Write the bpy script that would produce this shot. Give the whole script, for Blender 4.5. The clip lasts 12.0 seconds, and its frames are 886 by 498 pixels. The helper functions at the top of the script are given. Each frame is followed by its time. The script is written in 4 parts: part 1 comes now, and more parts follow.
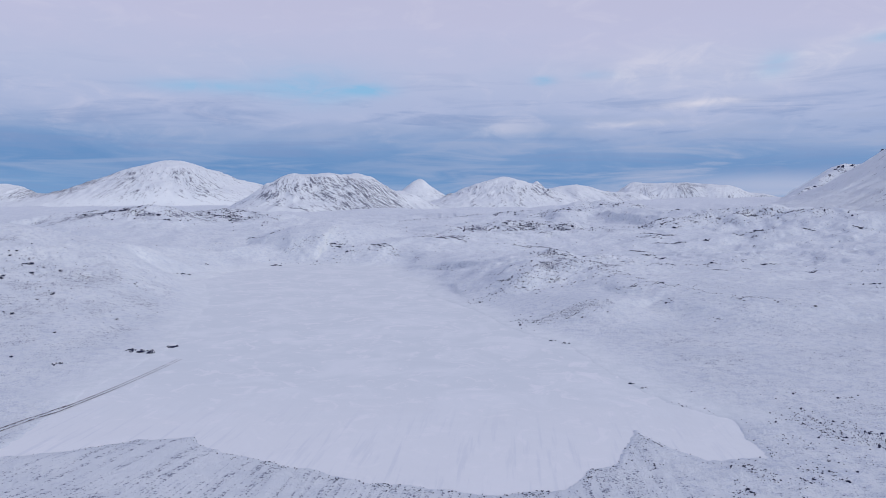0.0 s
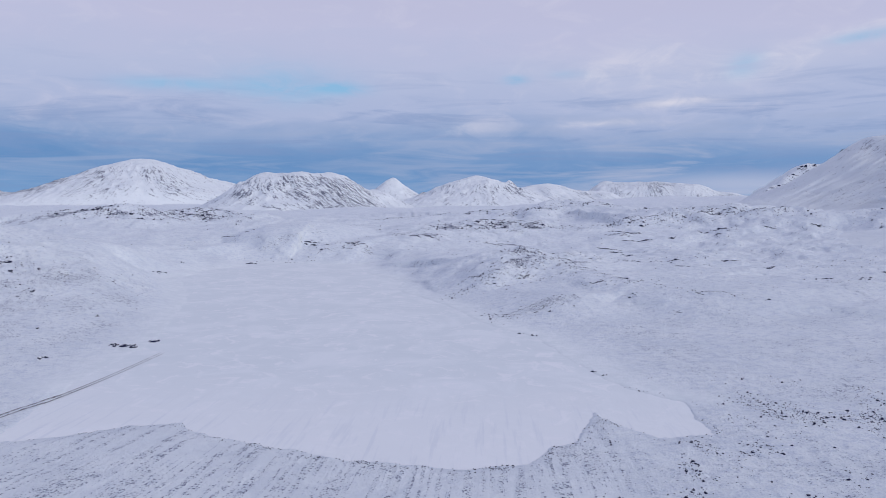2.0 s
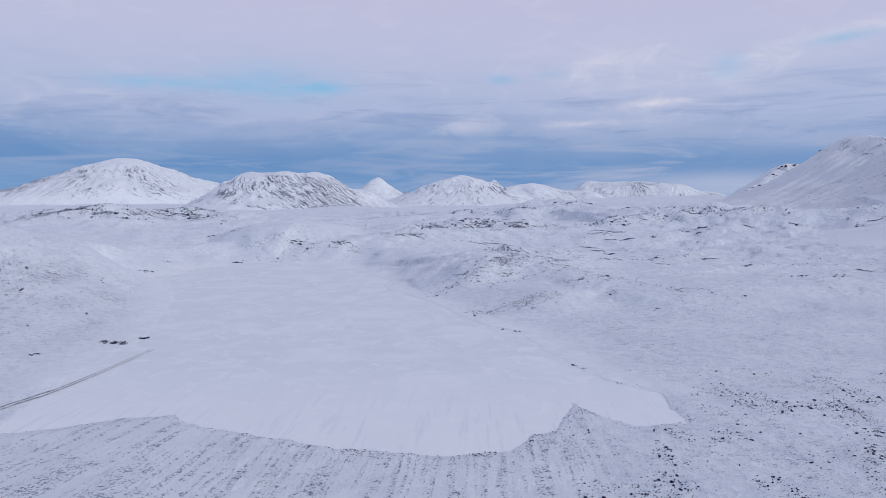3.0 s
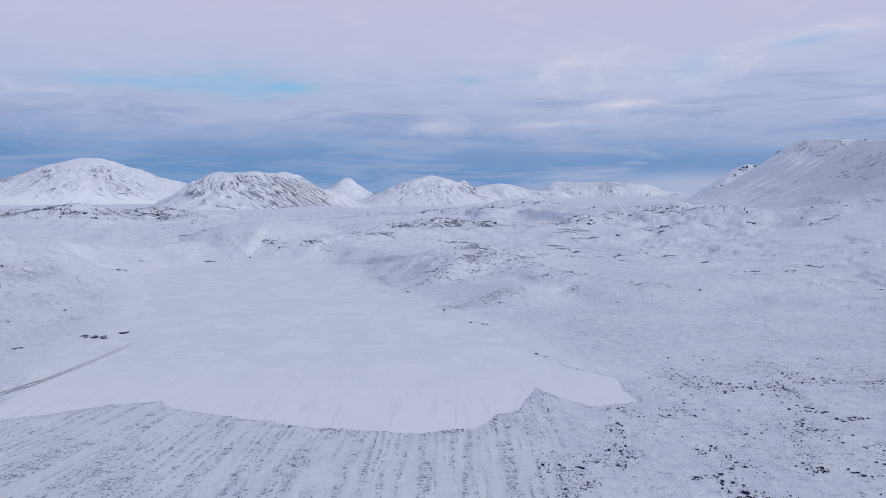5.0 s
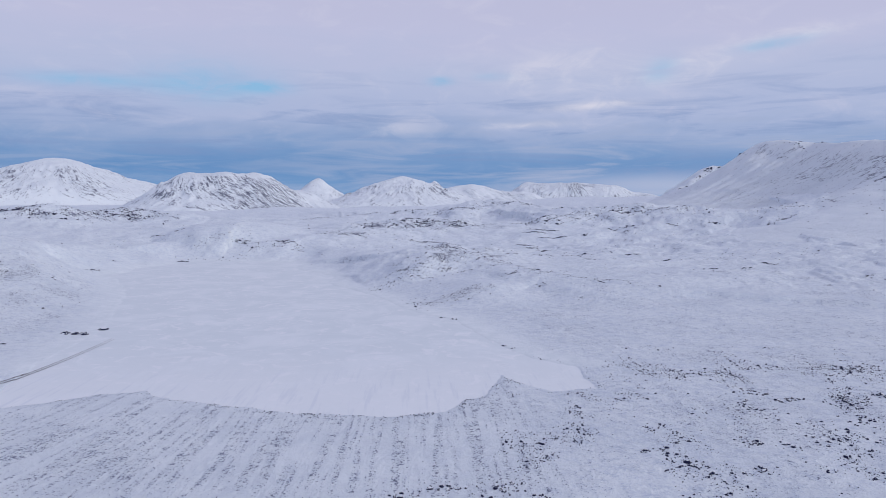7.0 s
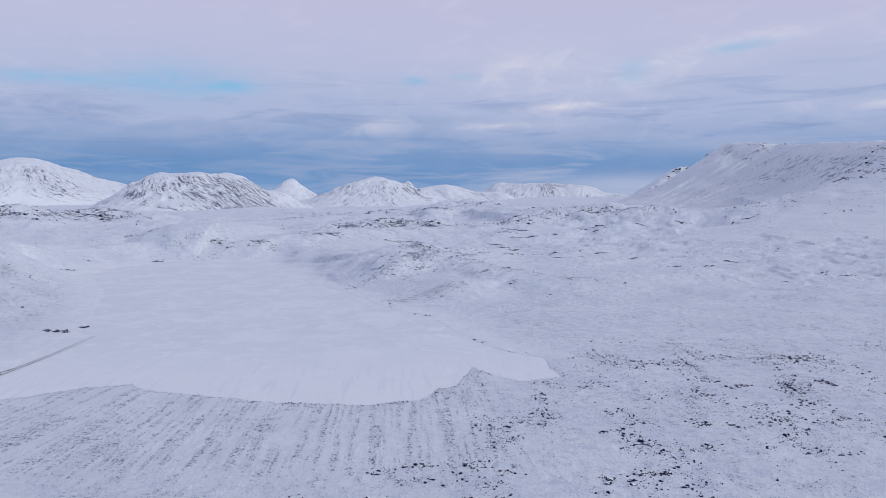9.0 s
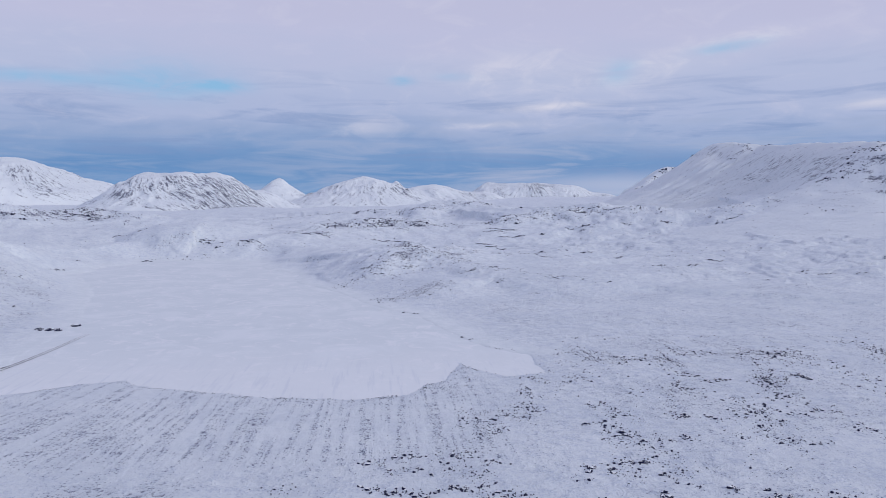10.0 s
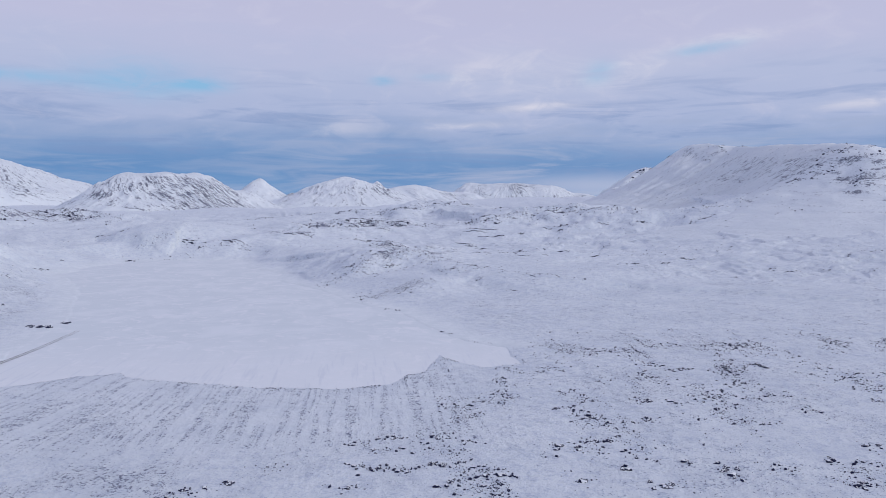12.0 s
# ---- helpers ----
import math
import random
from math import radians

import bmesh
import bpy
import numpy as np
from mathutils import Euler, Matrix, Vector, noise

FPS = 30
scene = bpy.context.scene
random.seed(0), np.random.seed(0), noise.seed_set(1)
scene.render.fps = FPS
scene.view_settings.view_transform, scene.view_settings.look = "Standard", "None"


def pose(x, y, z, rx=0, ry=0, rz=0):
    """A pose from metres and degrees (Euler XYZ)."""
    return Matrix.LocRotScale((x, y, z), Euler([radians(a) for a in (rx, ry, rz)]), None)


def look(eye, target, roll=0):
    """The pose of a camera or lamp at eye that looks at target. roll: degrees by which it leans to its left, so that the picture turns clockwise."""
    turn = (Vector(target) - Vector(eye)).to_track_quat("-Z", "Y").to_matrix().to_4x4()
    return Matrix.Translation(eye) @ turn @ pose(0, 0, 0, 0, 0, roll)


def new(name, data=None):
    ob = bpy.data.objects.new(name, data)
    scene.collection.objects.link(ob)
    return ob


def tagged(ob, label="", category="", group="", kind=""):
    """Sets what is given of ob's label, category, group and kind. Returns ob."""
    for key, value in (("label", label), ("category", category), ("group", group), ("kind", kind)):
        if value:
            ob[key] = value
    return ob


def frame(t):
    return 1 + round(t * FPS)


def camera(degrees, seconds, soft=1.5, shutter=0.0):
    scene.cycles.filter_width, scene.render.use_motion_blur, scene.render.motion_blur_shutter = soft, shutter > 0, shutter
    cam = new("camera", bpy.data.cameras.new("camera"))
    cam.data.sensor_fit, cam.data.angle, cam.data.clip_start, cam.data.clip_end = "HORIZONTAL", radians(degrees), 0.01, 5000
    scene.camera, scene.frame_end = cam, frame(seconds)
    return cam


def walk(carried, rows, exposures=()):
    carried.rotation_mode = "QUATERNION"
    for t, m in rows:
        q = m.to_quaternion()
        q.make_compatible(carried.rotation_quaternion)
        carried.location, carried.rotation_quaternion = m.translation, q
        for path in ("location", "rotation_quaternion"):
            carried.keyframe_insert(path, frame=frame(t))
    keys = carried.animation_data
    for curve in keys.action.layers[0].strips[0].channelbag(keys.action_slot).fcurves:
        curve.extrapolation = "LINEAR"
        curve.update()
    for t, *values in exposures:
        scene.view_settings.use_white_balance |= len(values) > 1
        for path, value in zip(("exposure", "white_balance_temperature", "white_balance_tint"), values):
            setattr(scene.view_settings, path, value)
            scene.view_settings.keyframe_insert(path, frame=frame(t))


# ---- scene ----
# ---- camera ----
cam = camera(61.27, 12.0, soft=0.75)
PATH = [  # seconds, x, y, z, tilt from straight down, turn to the left
    (0.0, 23.17, -1.97, 64.36, 86.114, 5.122),
    (0.5, 23.60, -5.36, 64.54, 86.091, 4.675),
    (1.0, 23.96, -8.97, 64.63, 86.065, 4.174),
    (1.5, 24.27, -12.76, 64.64, 86.040, 3.635),
    (2.0, 24.53, -16.70, 64.59, 86.019, 3.074),
    (2.5, 24.74, -20.75, 64.50, 86.002, 2.499),
    (3.0, 24.91, -24.87, 64.38, 85.993, 1.919),
    (3.5, 25.04, -29.04, 64.24, 85.990, 1.338),
    (4.0, 25.14, -33.21, 64.09, 85.993, 0.759),
    (4.5, 25.20, -37.37, 63.96, 86.001, 0.184),
    (5.0, 25.22, -41.47, 63.83, 86.014, -0.385),
    (5.5, 25.22, -45.51, 63.72, 86.029, -0.948),
    (6.0, 25.20, -49.45, 63.64, 86.045, -1.504),
    (6.5, 25.14, -53.28, 63.58, 86.060, -2.053),
    (7.0, 25.06, -57.01, 63.55, 86.073, -2.592),
    (7.5, 24.96, -60.62, 63.55, 86.083, -3.121),
    (8.0, 24.83, -64.13, 63.58, 86.088, -3.636),
    (8.5, 24.69, -67.56, 63.62, 86.089, -4.136),
    (9.0, 24.51, -70.91, 63.69, 86.085, -4.617),
    (9.5, 24.32, -74.24, 63.77, 86.078, -5.076),
    (10.0, 24.10, -77.58, 63.85, 86.069, -5.511),
    (10.5, 23.86, -81.00, 63.92, 86.061, -5.918),
    (11.0, 23.60, -84.55, 63.97, 86.058, -6.296),
    (11.5, 23.31, -88.32, 63.99, 86.065, -6.645),
    (12.0, 22.99, -92.41, 63.96, 86.089, -6.965),
]
walk(cam, [(t, pose(x, y, z, tilt, 0, turn)) for t, x, y, z, tilt, turn in PATH])

# ---- sky and sun ----
SUN_HEIGHT, SUN_BEARING = 21.0, 122.0     # degrees above the horizon, degrees clockwise from +y


class Nodes:
    """Short hand for node trees."""

    def __init__(self, tree):
        self.tree = tree
        tree.nodes.clear()

    def add(self, kind, **settings):
        node = self.tree.nodes.new(kind)
        for key, value in settings.items():
            setattr(node, key, value)
        return node

    def put(self, socket, value):
        if hasattr(value, "is_output"):
            self.tree.links.new(value, socket)
        elif value is not None:
            socket.default_value = value

    def math(self, kind, a, b=None, c=None, clamp=False):
        node = self.add("ShaderNodeMath", operation=kind, use_clamp=clamp)
        for socket, value in zip(node.inputs, (a, b, c)):
            self.put(socket, value)
        return node.outputs[0]

    def mix(self, factor, a, b, blend="MIX"):
        node = self.add("ShaderNodeMix", data_type="RGBA", blend_type=blend)
        self.put(node.inputs[0], factor)
        self.put(node.inputs[6], (*a, 1) if isinstance(a, tuple) else a)
        self.put(node.inputs[7], (*b, 1) if isinstance(b, tuple) else b)
        return node.outputs[2]

    def noise(self, vector, scale, detail=4.0, rough=0.55, warp=0.0):
        node = self.add("ShaderNodeTexNoise")
        self.put(node.inputs["Vector"], vector)
        for key, value in (("Scale", scale), ("Detail", detail), ("Roughness", rough), ("Distortion", warp)):
            node.inputs[key].default_value = value
        return node.outputs["Fac"]

    def vector(self, x, y, z=0.0):
        node = self.add("ShaderNodeCombineXYZ")
        for socket, value in zip(node.inputs, (x, y, z)):
            self.put(socket, value)
        return node.outputs[0]

    def step(self, value, low, high):
        node = self.add("ShaderNodeMapRange", interpolation_type="SMOOTHSTEP")
        self.put(node.inputs[0], value)
        node.inputs[1].default_value, node.inputs[2].default_value = low, high
        return node.outputs[0]

    def ramp(self, value, stops):
        node = self.add("ShaderNodeValToRGB")
        self.put(node.inputs[0], value)
        band = node.color_ramp
        while len(band.elements) < len(stops):
            band.elements.new(0.5)
        for element, (at, colour) in zip(band.elements, stops):
            element.position, element.color = at, (*colour, 1)
        return node.outputs[0]


def srgb(r, g, b):
    return tuple(v / 12.92 if v <= 0.04045 else ((v + 0.055) / 1.055) ** 2.4 for v in (r / 255, g / 255, b / 255))


def build_sky():
    world = bpy.data.worlds.new("winter_sky")
    world.use_nodes = True
    n = Nodes(world.node_tree)
    split = n.add("ShaderNodeSeparateXYZ")
    n.put(split.inputs[0], n.add("ShaderNodeTexCoord").outputs["Generated"])
    x, y, z = split.outputs
    bearing = n.math("MULTIPLY", n.math("ARCTAN2", x, y), 180 / math.pi)
    height = n.math("MULTIPLY", n.math("ARCSINE", z), 180 / math.pi)

    def spot(at, up, wide, tall, lean=0.0):
        """A soft oval in the sky: 1 in its middle, 0 outside."""
        u = n.math("SUBTRACT", bearing, at)
        v = n.math("SUBTRACT", n.math("SUBTRACT", height, up), n.math("MULTIPLY", u, lean))
        d = n.math("ADD", n.math("POWER", n.math("DIVIDE", u, wide), 2.0), n.math("POWER", n.math("DIVIDE", v, tall), 2.0))
        return n.math("EXPONENT", n.math("MULTIPLY", d, -1.0))

    # slow waves that bend the cloud layers, and finer streaks
    broad = n.noise(n.vector(n.math("MULTIPLY", bearing, 0.05), n.math("MULTIPLY", height, 0.16), 3.1), 1.0, 3.0)
    streak = n.noise(n.vector(n.math("MULTIPLY", bearing, 0.11), n.math("MULTIPLY", height, 0.36), 7.7), 1.0, 7.0, 0.56, 0.5)
    puff = n.noise(n.vector(n.math("MULTIPLY", bearing, 0.24), n.math("MULTIPLY", height, 0.60), 1.4), 1.0, 8.0, 0.60, 0.7)
    lift = n.math("ADD", height, n.math("MULTIPLY", n.math("SUBTRACT", streak, 0.5), 4.2))
    lift = n.math("ADD", lift, n.math("MULTIPLY", n.math("SUBTRACT", broad, 0.5), 2.5))
    lift = n.math("ADD", lift, n.math("MULTIPLY", n.math("ADD", bearing, 8.0), 0.015))
    cloud = n.ramp(n.math("DIVIDE", lift, 16.0), [
        (0.00, srgb(116, 154, 200)), (0.12, srgb(102, 143, 193)), (0.20, srgb(118, 152, 198)),
        (0.30, srgb(148, 168, 206)), (0.40, srgb(171, 183, 216)), (0.58, srgb(180, 189, 219)),
        (0.76, srgb(188, 191, 220)), (1.00, srgb(188, 189, 217))])
    cloud = n.mix(n.math("MULTIPLY", n.step(puff, 0.50, 0.78), n.math("MULTIPLY", n.step(height, 2.0, 6.0), 0.35)), cloud, srgb(205, 205, 226))
    bar = n.noise(n.vector(n.math("MULTIPLY", bearing, 0.11), n.math("MULTIPLY", height, 0.95), 11.3), 1.0, 7.0, 0.58, 0.6)
    cloud = n.mix(n.math("MULTIPLY", n.step(bar, 0.46, 0.70), n.math("MULTIPLY", n.step(height, 8.0, 3.5), n.math("ADD", 0.45, n.math("MULTIPLY", n.step(bearing, -12.0, 12.0), 0.45)))), cloud, srgb(160, 174, 206))
    cloud = n.mix(n.math("MULTIPLY", n.step(bar, 0.50, 0.30), n.math("MULTIPLY", n.step(height, 11.0, 5.0), 0.6)), cloud, srgb(126, 150, 194))
    # a bank of haze low over the far valley
    haze = n.math("MULTIPLY", spot(19.0, 0.9, 8.0, 0.9), 0.8)
    cloud = n.mix(haze, cloud, srgb(178, 187, 215))
    # lit upper edges of clouds
    lit = 0.0
    for strength, oval_spot in ((1.0, spot(14.0, 6.8, 3.4, 0.30, 0.06)), (1.0, spot(8.6, 5.4, 2.6, 0.26, 0.03)), (0.8, spot(20.5, 9.3, 5.0, 0.9, 0.14)), (0.9, spot(26.8, 10.9, 3.4, 0.6, 0.10)),
                                (0.45, spot(-1.2, 5.2, 3.0, 0.6, 0.02)), (0.6, spot(11.5, 9.5, 7.0, 1.5, 0.08)), (0.9, spot(36.5, 6.3, 3.0, 0.35, 0.03)), (0.5, spot(7.5, 8.6, 2.0, 0.4, 0.05))):
        lit = n.math("ADD", lit, n.math("MULTIPLY", oval_spot, strength))
    lit = n.math("MULTIPLY", lit, n.math("ADD", 0.25, n.math("MULTIPLY", n.step(puff, 0.38, 0.66), 0.75)))
    cloud = n.mix(n.math("MULTIPLY", lit, 0.72, clamp=True), cloud, srgb(221, 219, 232))
    # thicker, duller cloud overhead
    cloud = n.mix(n.step(height, 17.0, 45.0), cloud, srgb(174, 177, 206))
    # thin places where the blue shows
    thin = 0.0
    for strength, oval_spot in ((1.0, spot(-14.8, 8.3, 3.6, 1.2)), (1.0, spot(-10.8, 8.05, 2.0, 0.42, -0.05)), (1.0, spot(2.4, 8.7, 0.9, 0.3)), (0.8, spot(-22.5, 8.0, 4.0, 0.45)),
                                (0.6, spot(18.6, 9.2, 1.2, 0.8, 0.2)), (0.8, spot(26.0, 10.5, 2.2, 0.35, 0.10)), (0.5, spot(6.2, 9.0, 1.2, 0.3))):
        thin = n.math("ADD", thin, n.math("MULTIPLY", oval_spot, strength))
    thin = n.math("MULTIPLY", thin, n.math("ADD", 0.45, n.math("MULTIPLY", n.step(puff, 0.36, 0.60), 0.55)))
    thin = n.math("MULTIPLY", thin, 0.9, clamp=True)
    cloud = n.mix(thin, cloud, srgb(138, 187, 228))
    thin = n.math("MULTIPLY", thin, 0.15)

    air = n.add("ShaderNodeTexSky", sky_type="NISHITA", sun_disc=False, sun_elevation=radians(SUN_HEIGHT), sun_rotation=radians(SUN_BEARING))
    clear, covered, both = n.add("ShaderNodeBackground"), n.add("ShaderNodeBackground"), n.add("ShaderNodeMixShader")
    n.put(clear.inputs[0], air.outputs[0])
    clear.inputs[1].default_value = 0.09
    n.put(covered.inputs[0], cloud)
    covered.inputs[1].default_value = 1.0
    n.put(both.inputs[0], thin)
    n.put(both.inputs[1], covered.outputs[0])
    n.put(both.inputs[2], clear.outputs[0])
    n.put(n.add("ShaderNodeOutputWorld").inputs[0], both.outputs[0])
    scene.world = world


def build_sun():
    data = bpy.data.lights.new("sun", "SUN")
    data.energy, data.angle, data.color = 1.32, radians(5), (1.0, 0.95, 0.90)
    a, b = radians(SUN_BEARING), radians(SUN_HEIGHT)
    sun = new("sun", data)
    sun.matrix_world = look((math.sin(a) * math.cos(b) * 500, math.cos(a) * math.cos(b) * 500, math.sin(b) * 500), (0, 0, 0))


build_sky()
build_sun()

# ---- noise for the relief ----


def grid_noise(x, y, seed):
    """Smooth noise from -1 to 1 on the plane, one wave to the unit."""
    xi, yi = np.floor(x).astype(np.int64), np.floor(y).astype(np.int64)
    u, v = x - xi, y - yi

    def corner(i, j):
        h = ((xi + i) * 374761393 + (yi + j) * 668265263 + seed * 974634777) & 0xFFFFFFFF
        h = ((h ^ (h >> 13)) * 1274126177) & 0xFFFFFFFF
        angle = ((h ^ (h >> 16)) & 0xFFFF) * (2 * math.pi / 65536)
        return np.cos(angle) * (u - i) + np.sin(angle) * (v - j)

    fu, fv = u * u * u * (u * (u * 6 - 15) + 10), v * v * v * (v * (v * 6 - 15) + 10)
    low = corner(0, 0) * (1 - fu) + corner(1, 0) * fu
    high = corner(0, 1) * (1 - fu) + corner(1, 1) * fu
    return (low * (1 - fv) + high * fv) * 1.5


def fbm(x, y, size, octaves=4, seed=0, gain=0.5):
    total, amount = 0.0, 1.0
    for k in range(octaves):
        total = total + amount * grid_noise(x / size + 17.3 * k, y / size - 9.1 * k, seed + k)
        size, amount = size / 2.07, amount * gain
    return total


def ridged(x, y, size, octaves=3, seed=0):
    total, amount = 0.0, 1.0
    for k in range(octaves):
        total = total + amount * (1 - 2 * np.abs(grid_noise(x / size + 5.7 * k, y / size + 3.3 * k, seed + k)))
        size, amount = size / 2.1, amount * 0.5
    return total


def smooth(v, low, high):
    t = np.clip((v - low) / (high - low), 0, 1)
    return t * t * (3 - 2 * t)


def oval(x, y, cx, cy, rx, ry, turn=0.0, power=1.0):
    c, s = math.cos(radians(turn)), math.sin(radians(turn))
    u, v = ((x - cx) * c + (y - cy) * s) / rx, (-(x - cx) * s + (y - cy) * c) / ry
    return np.exp(-((u * u + v * v) ** power))


# ---- plan of the land ----
LAKE = [(-106, 168), (-62, 190), (-53, 178), (-25, 168), (-8, 160), (6, 158), (21, 157), (36, 162), (42, 173), (51, 181),
        (58, 205), (62, 196), (71, 182), (87, 186), (88, 218), (74, 234), (65, 258), (56, 294), (48, 330), (33, 347),
        (7, 414), (-35, 503), (-70, 604), (-90, 690), (-205, 696), (-222, 570), (-160, 433), (-122, 310), (-118, 240)]
# middle, rise, half widths, turn, flatness
KNOLLS = [
    (-380, 470, 45, 150, 190, 0, 1.0),      # long slope west of the lake
    (-540, 1010, 18, 90, 60, 0, 1.0),       # rises beyond it
    (-400, 1120, 12, 80, 50, 0, 1.0),
    (80, 470, 6, 62, 50, 0, 1.0),           # foot of the knoll on the east shore
]
# crest from west to east, its slope to the south and to the north, how round, stones on the south side, their reach
PLATEAU_CRESTS = [
    ([(-57, 819, 25), (-28, 892, 30), (7, 923, 30), (52, 943, 30), (97, 940, 30), (118, 919, 26)], 0.17, 0.10, 14, 0.84, 60),           # stony ridge behind the lake
    ([(-160, 1180, 28), (-57, 1240, 33), (2, 1243, 36), (60, 1236, 38)], 0.10, 0.10, 20, 0.50, 26),
    ([(68, 1192, 36), (97, 1191, 47), (148, 1237, 57), (197, 1232, 57), (236, 1175, 49), (253, 1091, 43)], 0.17, 0.22, 16, 0.46, 60),   # hill before the far plain
    ([(150, 915, 24), (180, 931, 29), (201, 927, 35), (235, 941, 41), (271, 964, 48), (317, 962, 50), (353, 951, 51), (381, 920, 48)], 0.30, 0.03, 10, 0.50, 58),   # scarp
]
KNOLL_CRESTS = [
    ([(381, 905, 46), (430, 857, 43), (459, 844, 48), (492, 827, 56), (540, 830, 66)], 0.24, 0.02, 16, 0.25, 60),
    ([(-31, 460, 3), (-2, 452, 9), (15, 463, 12), (34, 488, 17), (47, 503, 20), (62, 514, 20), (84, 512, 16)], 0.38, 0.13, 4, 0.80, 18),  # knoll on the east shore
    ([(37, 553, 18), (49, 573, 21), (62, 582, 23), (87, 590, 20)], 0.30, 0.24, 6, 0.78, 24),
    ([(84, 492, 13), (97, 478, 10), (110, 440, 8), (138, 412, 7.5), (175, 388, 7)], 0.22, 0.01, 5, 0.42, 10),
]
WEST_CRESTS = [
    ([(24, 373, 3), (37, 383, 5.5), (51, 392, 8.5), (69, 401, 10)], 0.24, 0.06, 5, 0.64, 18),
    ([(-231, 754, 14), (-217, 768, 25), (-197, 784, 33), (-176, 800, 36), (-158, 804, 35), (-135, 788, 29), (-112, 762, 18)], 0.30, 0.20, 46, 0.0, 30),  # smooth dome
    ([(-590, 1010, 40), (-553, 1029, 46), (-528, 1042, 52), (-495, 1057, 53), (-473, 1079, 46), (-460, 1106, 41)], 0.34, 0.12, 9, 1.0, 84),   # craggy rises
    ([(-452, 1118, 42), (-434, 1127, 46), (-407, 1148, 47), (-377, 1137, 42), (-350, 1120, 34)], 0.34, 0.12, 9, 1.0, 74),
]
CRESTS = PLATEAU_CRESTS + KNOLL_CRESTS + WEST_CRESTS
EASTING, RISE = (-2500, 0, 60, 300, 500, 800, 2500), (0, 0, 0, 8, 22, 36, 44)


def lake_side(x, y):
    """Distance to the shore, below zero over the ice."""
    best, inside = np.full(x.shape, 1e9), np.zeros(x.shape, bool)
    for (ax, ay), (bx, by) in zip(LAKE, LAKE[1:] + LAKE[:1]):
        ex, ey = bx - ax, by - ay
        s = np.clip(((x - ax) * ex + (y - ay) * ey) / (ex * ex + ey * ey), 0, 1)
        best = np.minimum(best, np.hypot(x - ax - s * ex, y - ay - s * ey))
        with np.errstate(divide="ignore", invalid="ignore"):
            inside ^= ((ay > y) != (by > y)) & (x < ex * (y - ay) / (ey if ey else 1e-9) + ax)
    return np.where(inside, -best, best)


def shore(x, y):
    """The same with a wandering shoreline."""
    wave = fbm(x, y, 17.0, 3, 41) * 1.6 + fbm(x, y, 6.0, 3, 45) * 0.9 + fbm(x, y, 75, 3, 43) * 14 * smooth(y, 330, 620)
    return lake_side(x, y) + wave


def crest_line(x, y, points, south, north, round_off):
    """Height of a ridge that falls away from its crest line, and the distance from it, above zero on the south side."""
    far, top, side = np.full(x.shape, 1e9), np.zeros(x.shape), np.zeros(x.shape)
    for (ax, ay, az), (bx, by, bz) in zip(points, points[1:]):
        ex, ey = bx - ax, by - ay
        s = np.clip(((x - ax) * ex + (y - ay) * ey) / (ex * ex + ey * ey), 0, 1)
        d = np.hypot(x - ax - s * ex, y - ay - s * ey)
        near = d < far
        far, top = np.where(near, d, far), np.where(near, az + s * (bz - az), top)
        side = np.where(near, ((x - ax) * ey - (y - ay) * ex) / math.hypot(ex, ey), side)
    part = smooth(side, -6, 6)
    slope = south * part + north * (1 - part)
    return top - slope * (np.sqrt(far * far + round_off * round_off) - round_off), np.where(side > 0, far, -far)


def crests(x, y):
    """The ridges of the plan, one by one: height, distance to the south, stoniness."""
    wx, wy = x + fbm(x, y, 38, 3, 151) * 5, y + fbm(x, y, 38, 3, 155) * 5
    for points, south, north, round_off, stones, reach in CRESTS:
        yield (*crest_line(wx, wy, points, south, north, round_off), stones, reach)


def terrace(x, y):
    """Distance above the foot of the terrace on the east shore, and along it."""
    return (x - 70) * 0.88 + (y - 490) * 0.47 + fbm(x, y, 26, 3, 131) * 7, (x - 70) * 0.47 - (y - 490) * 0.88


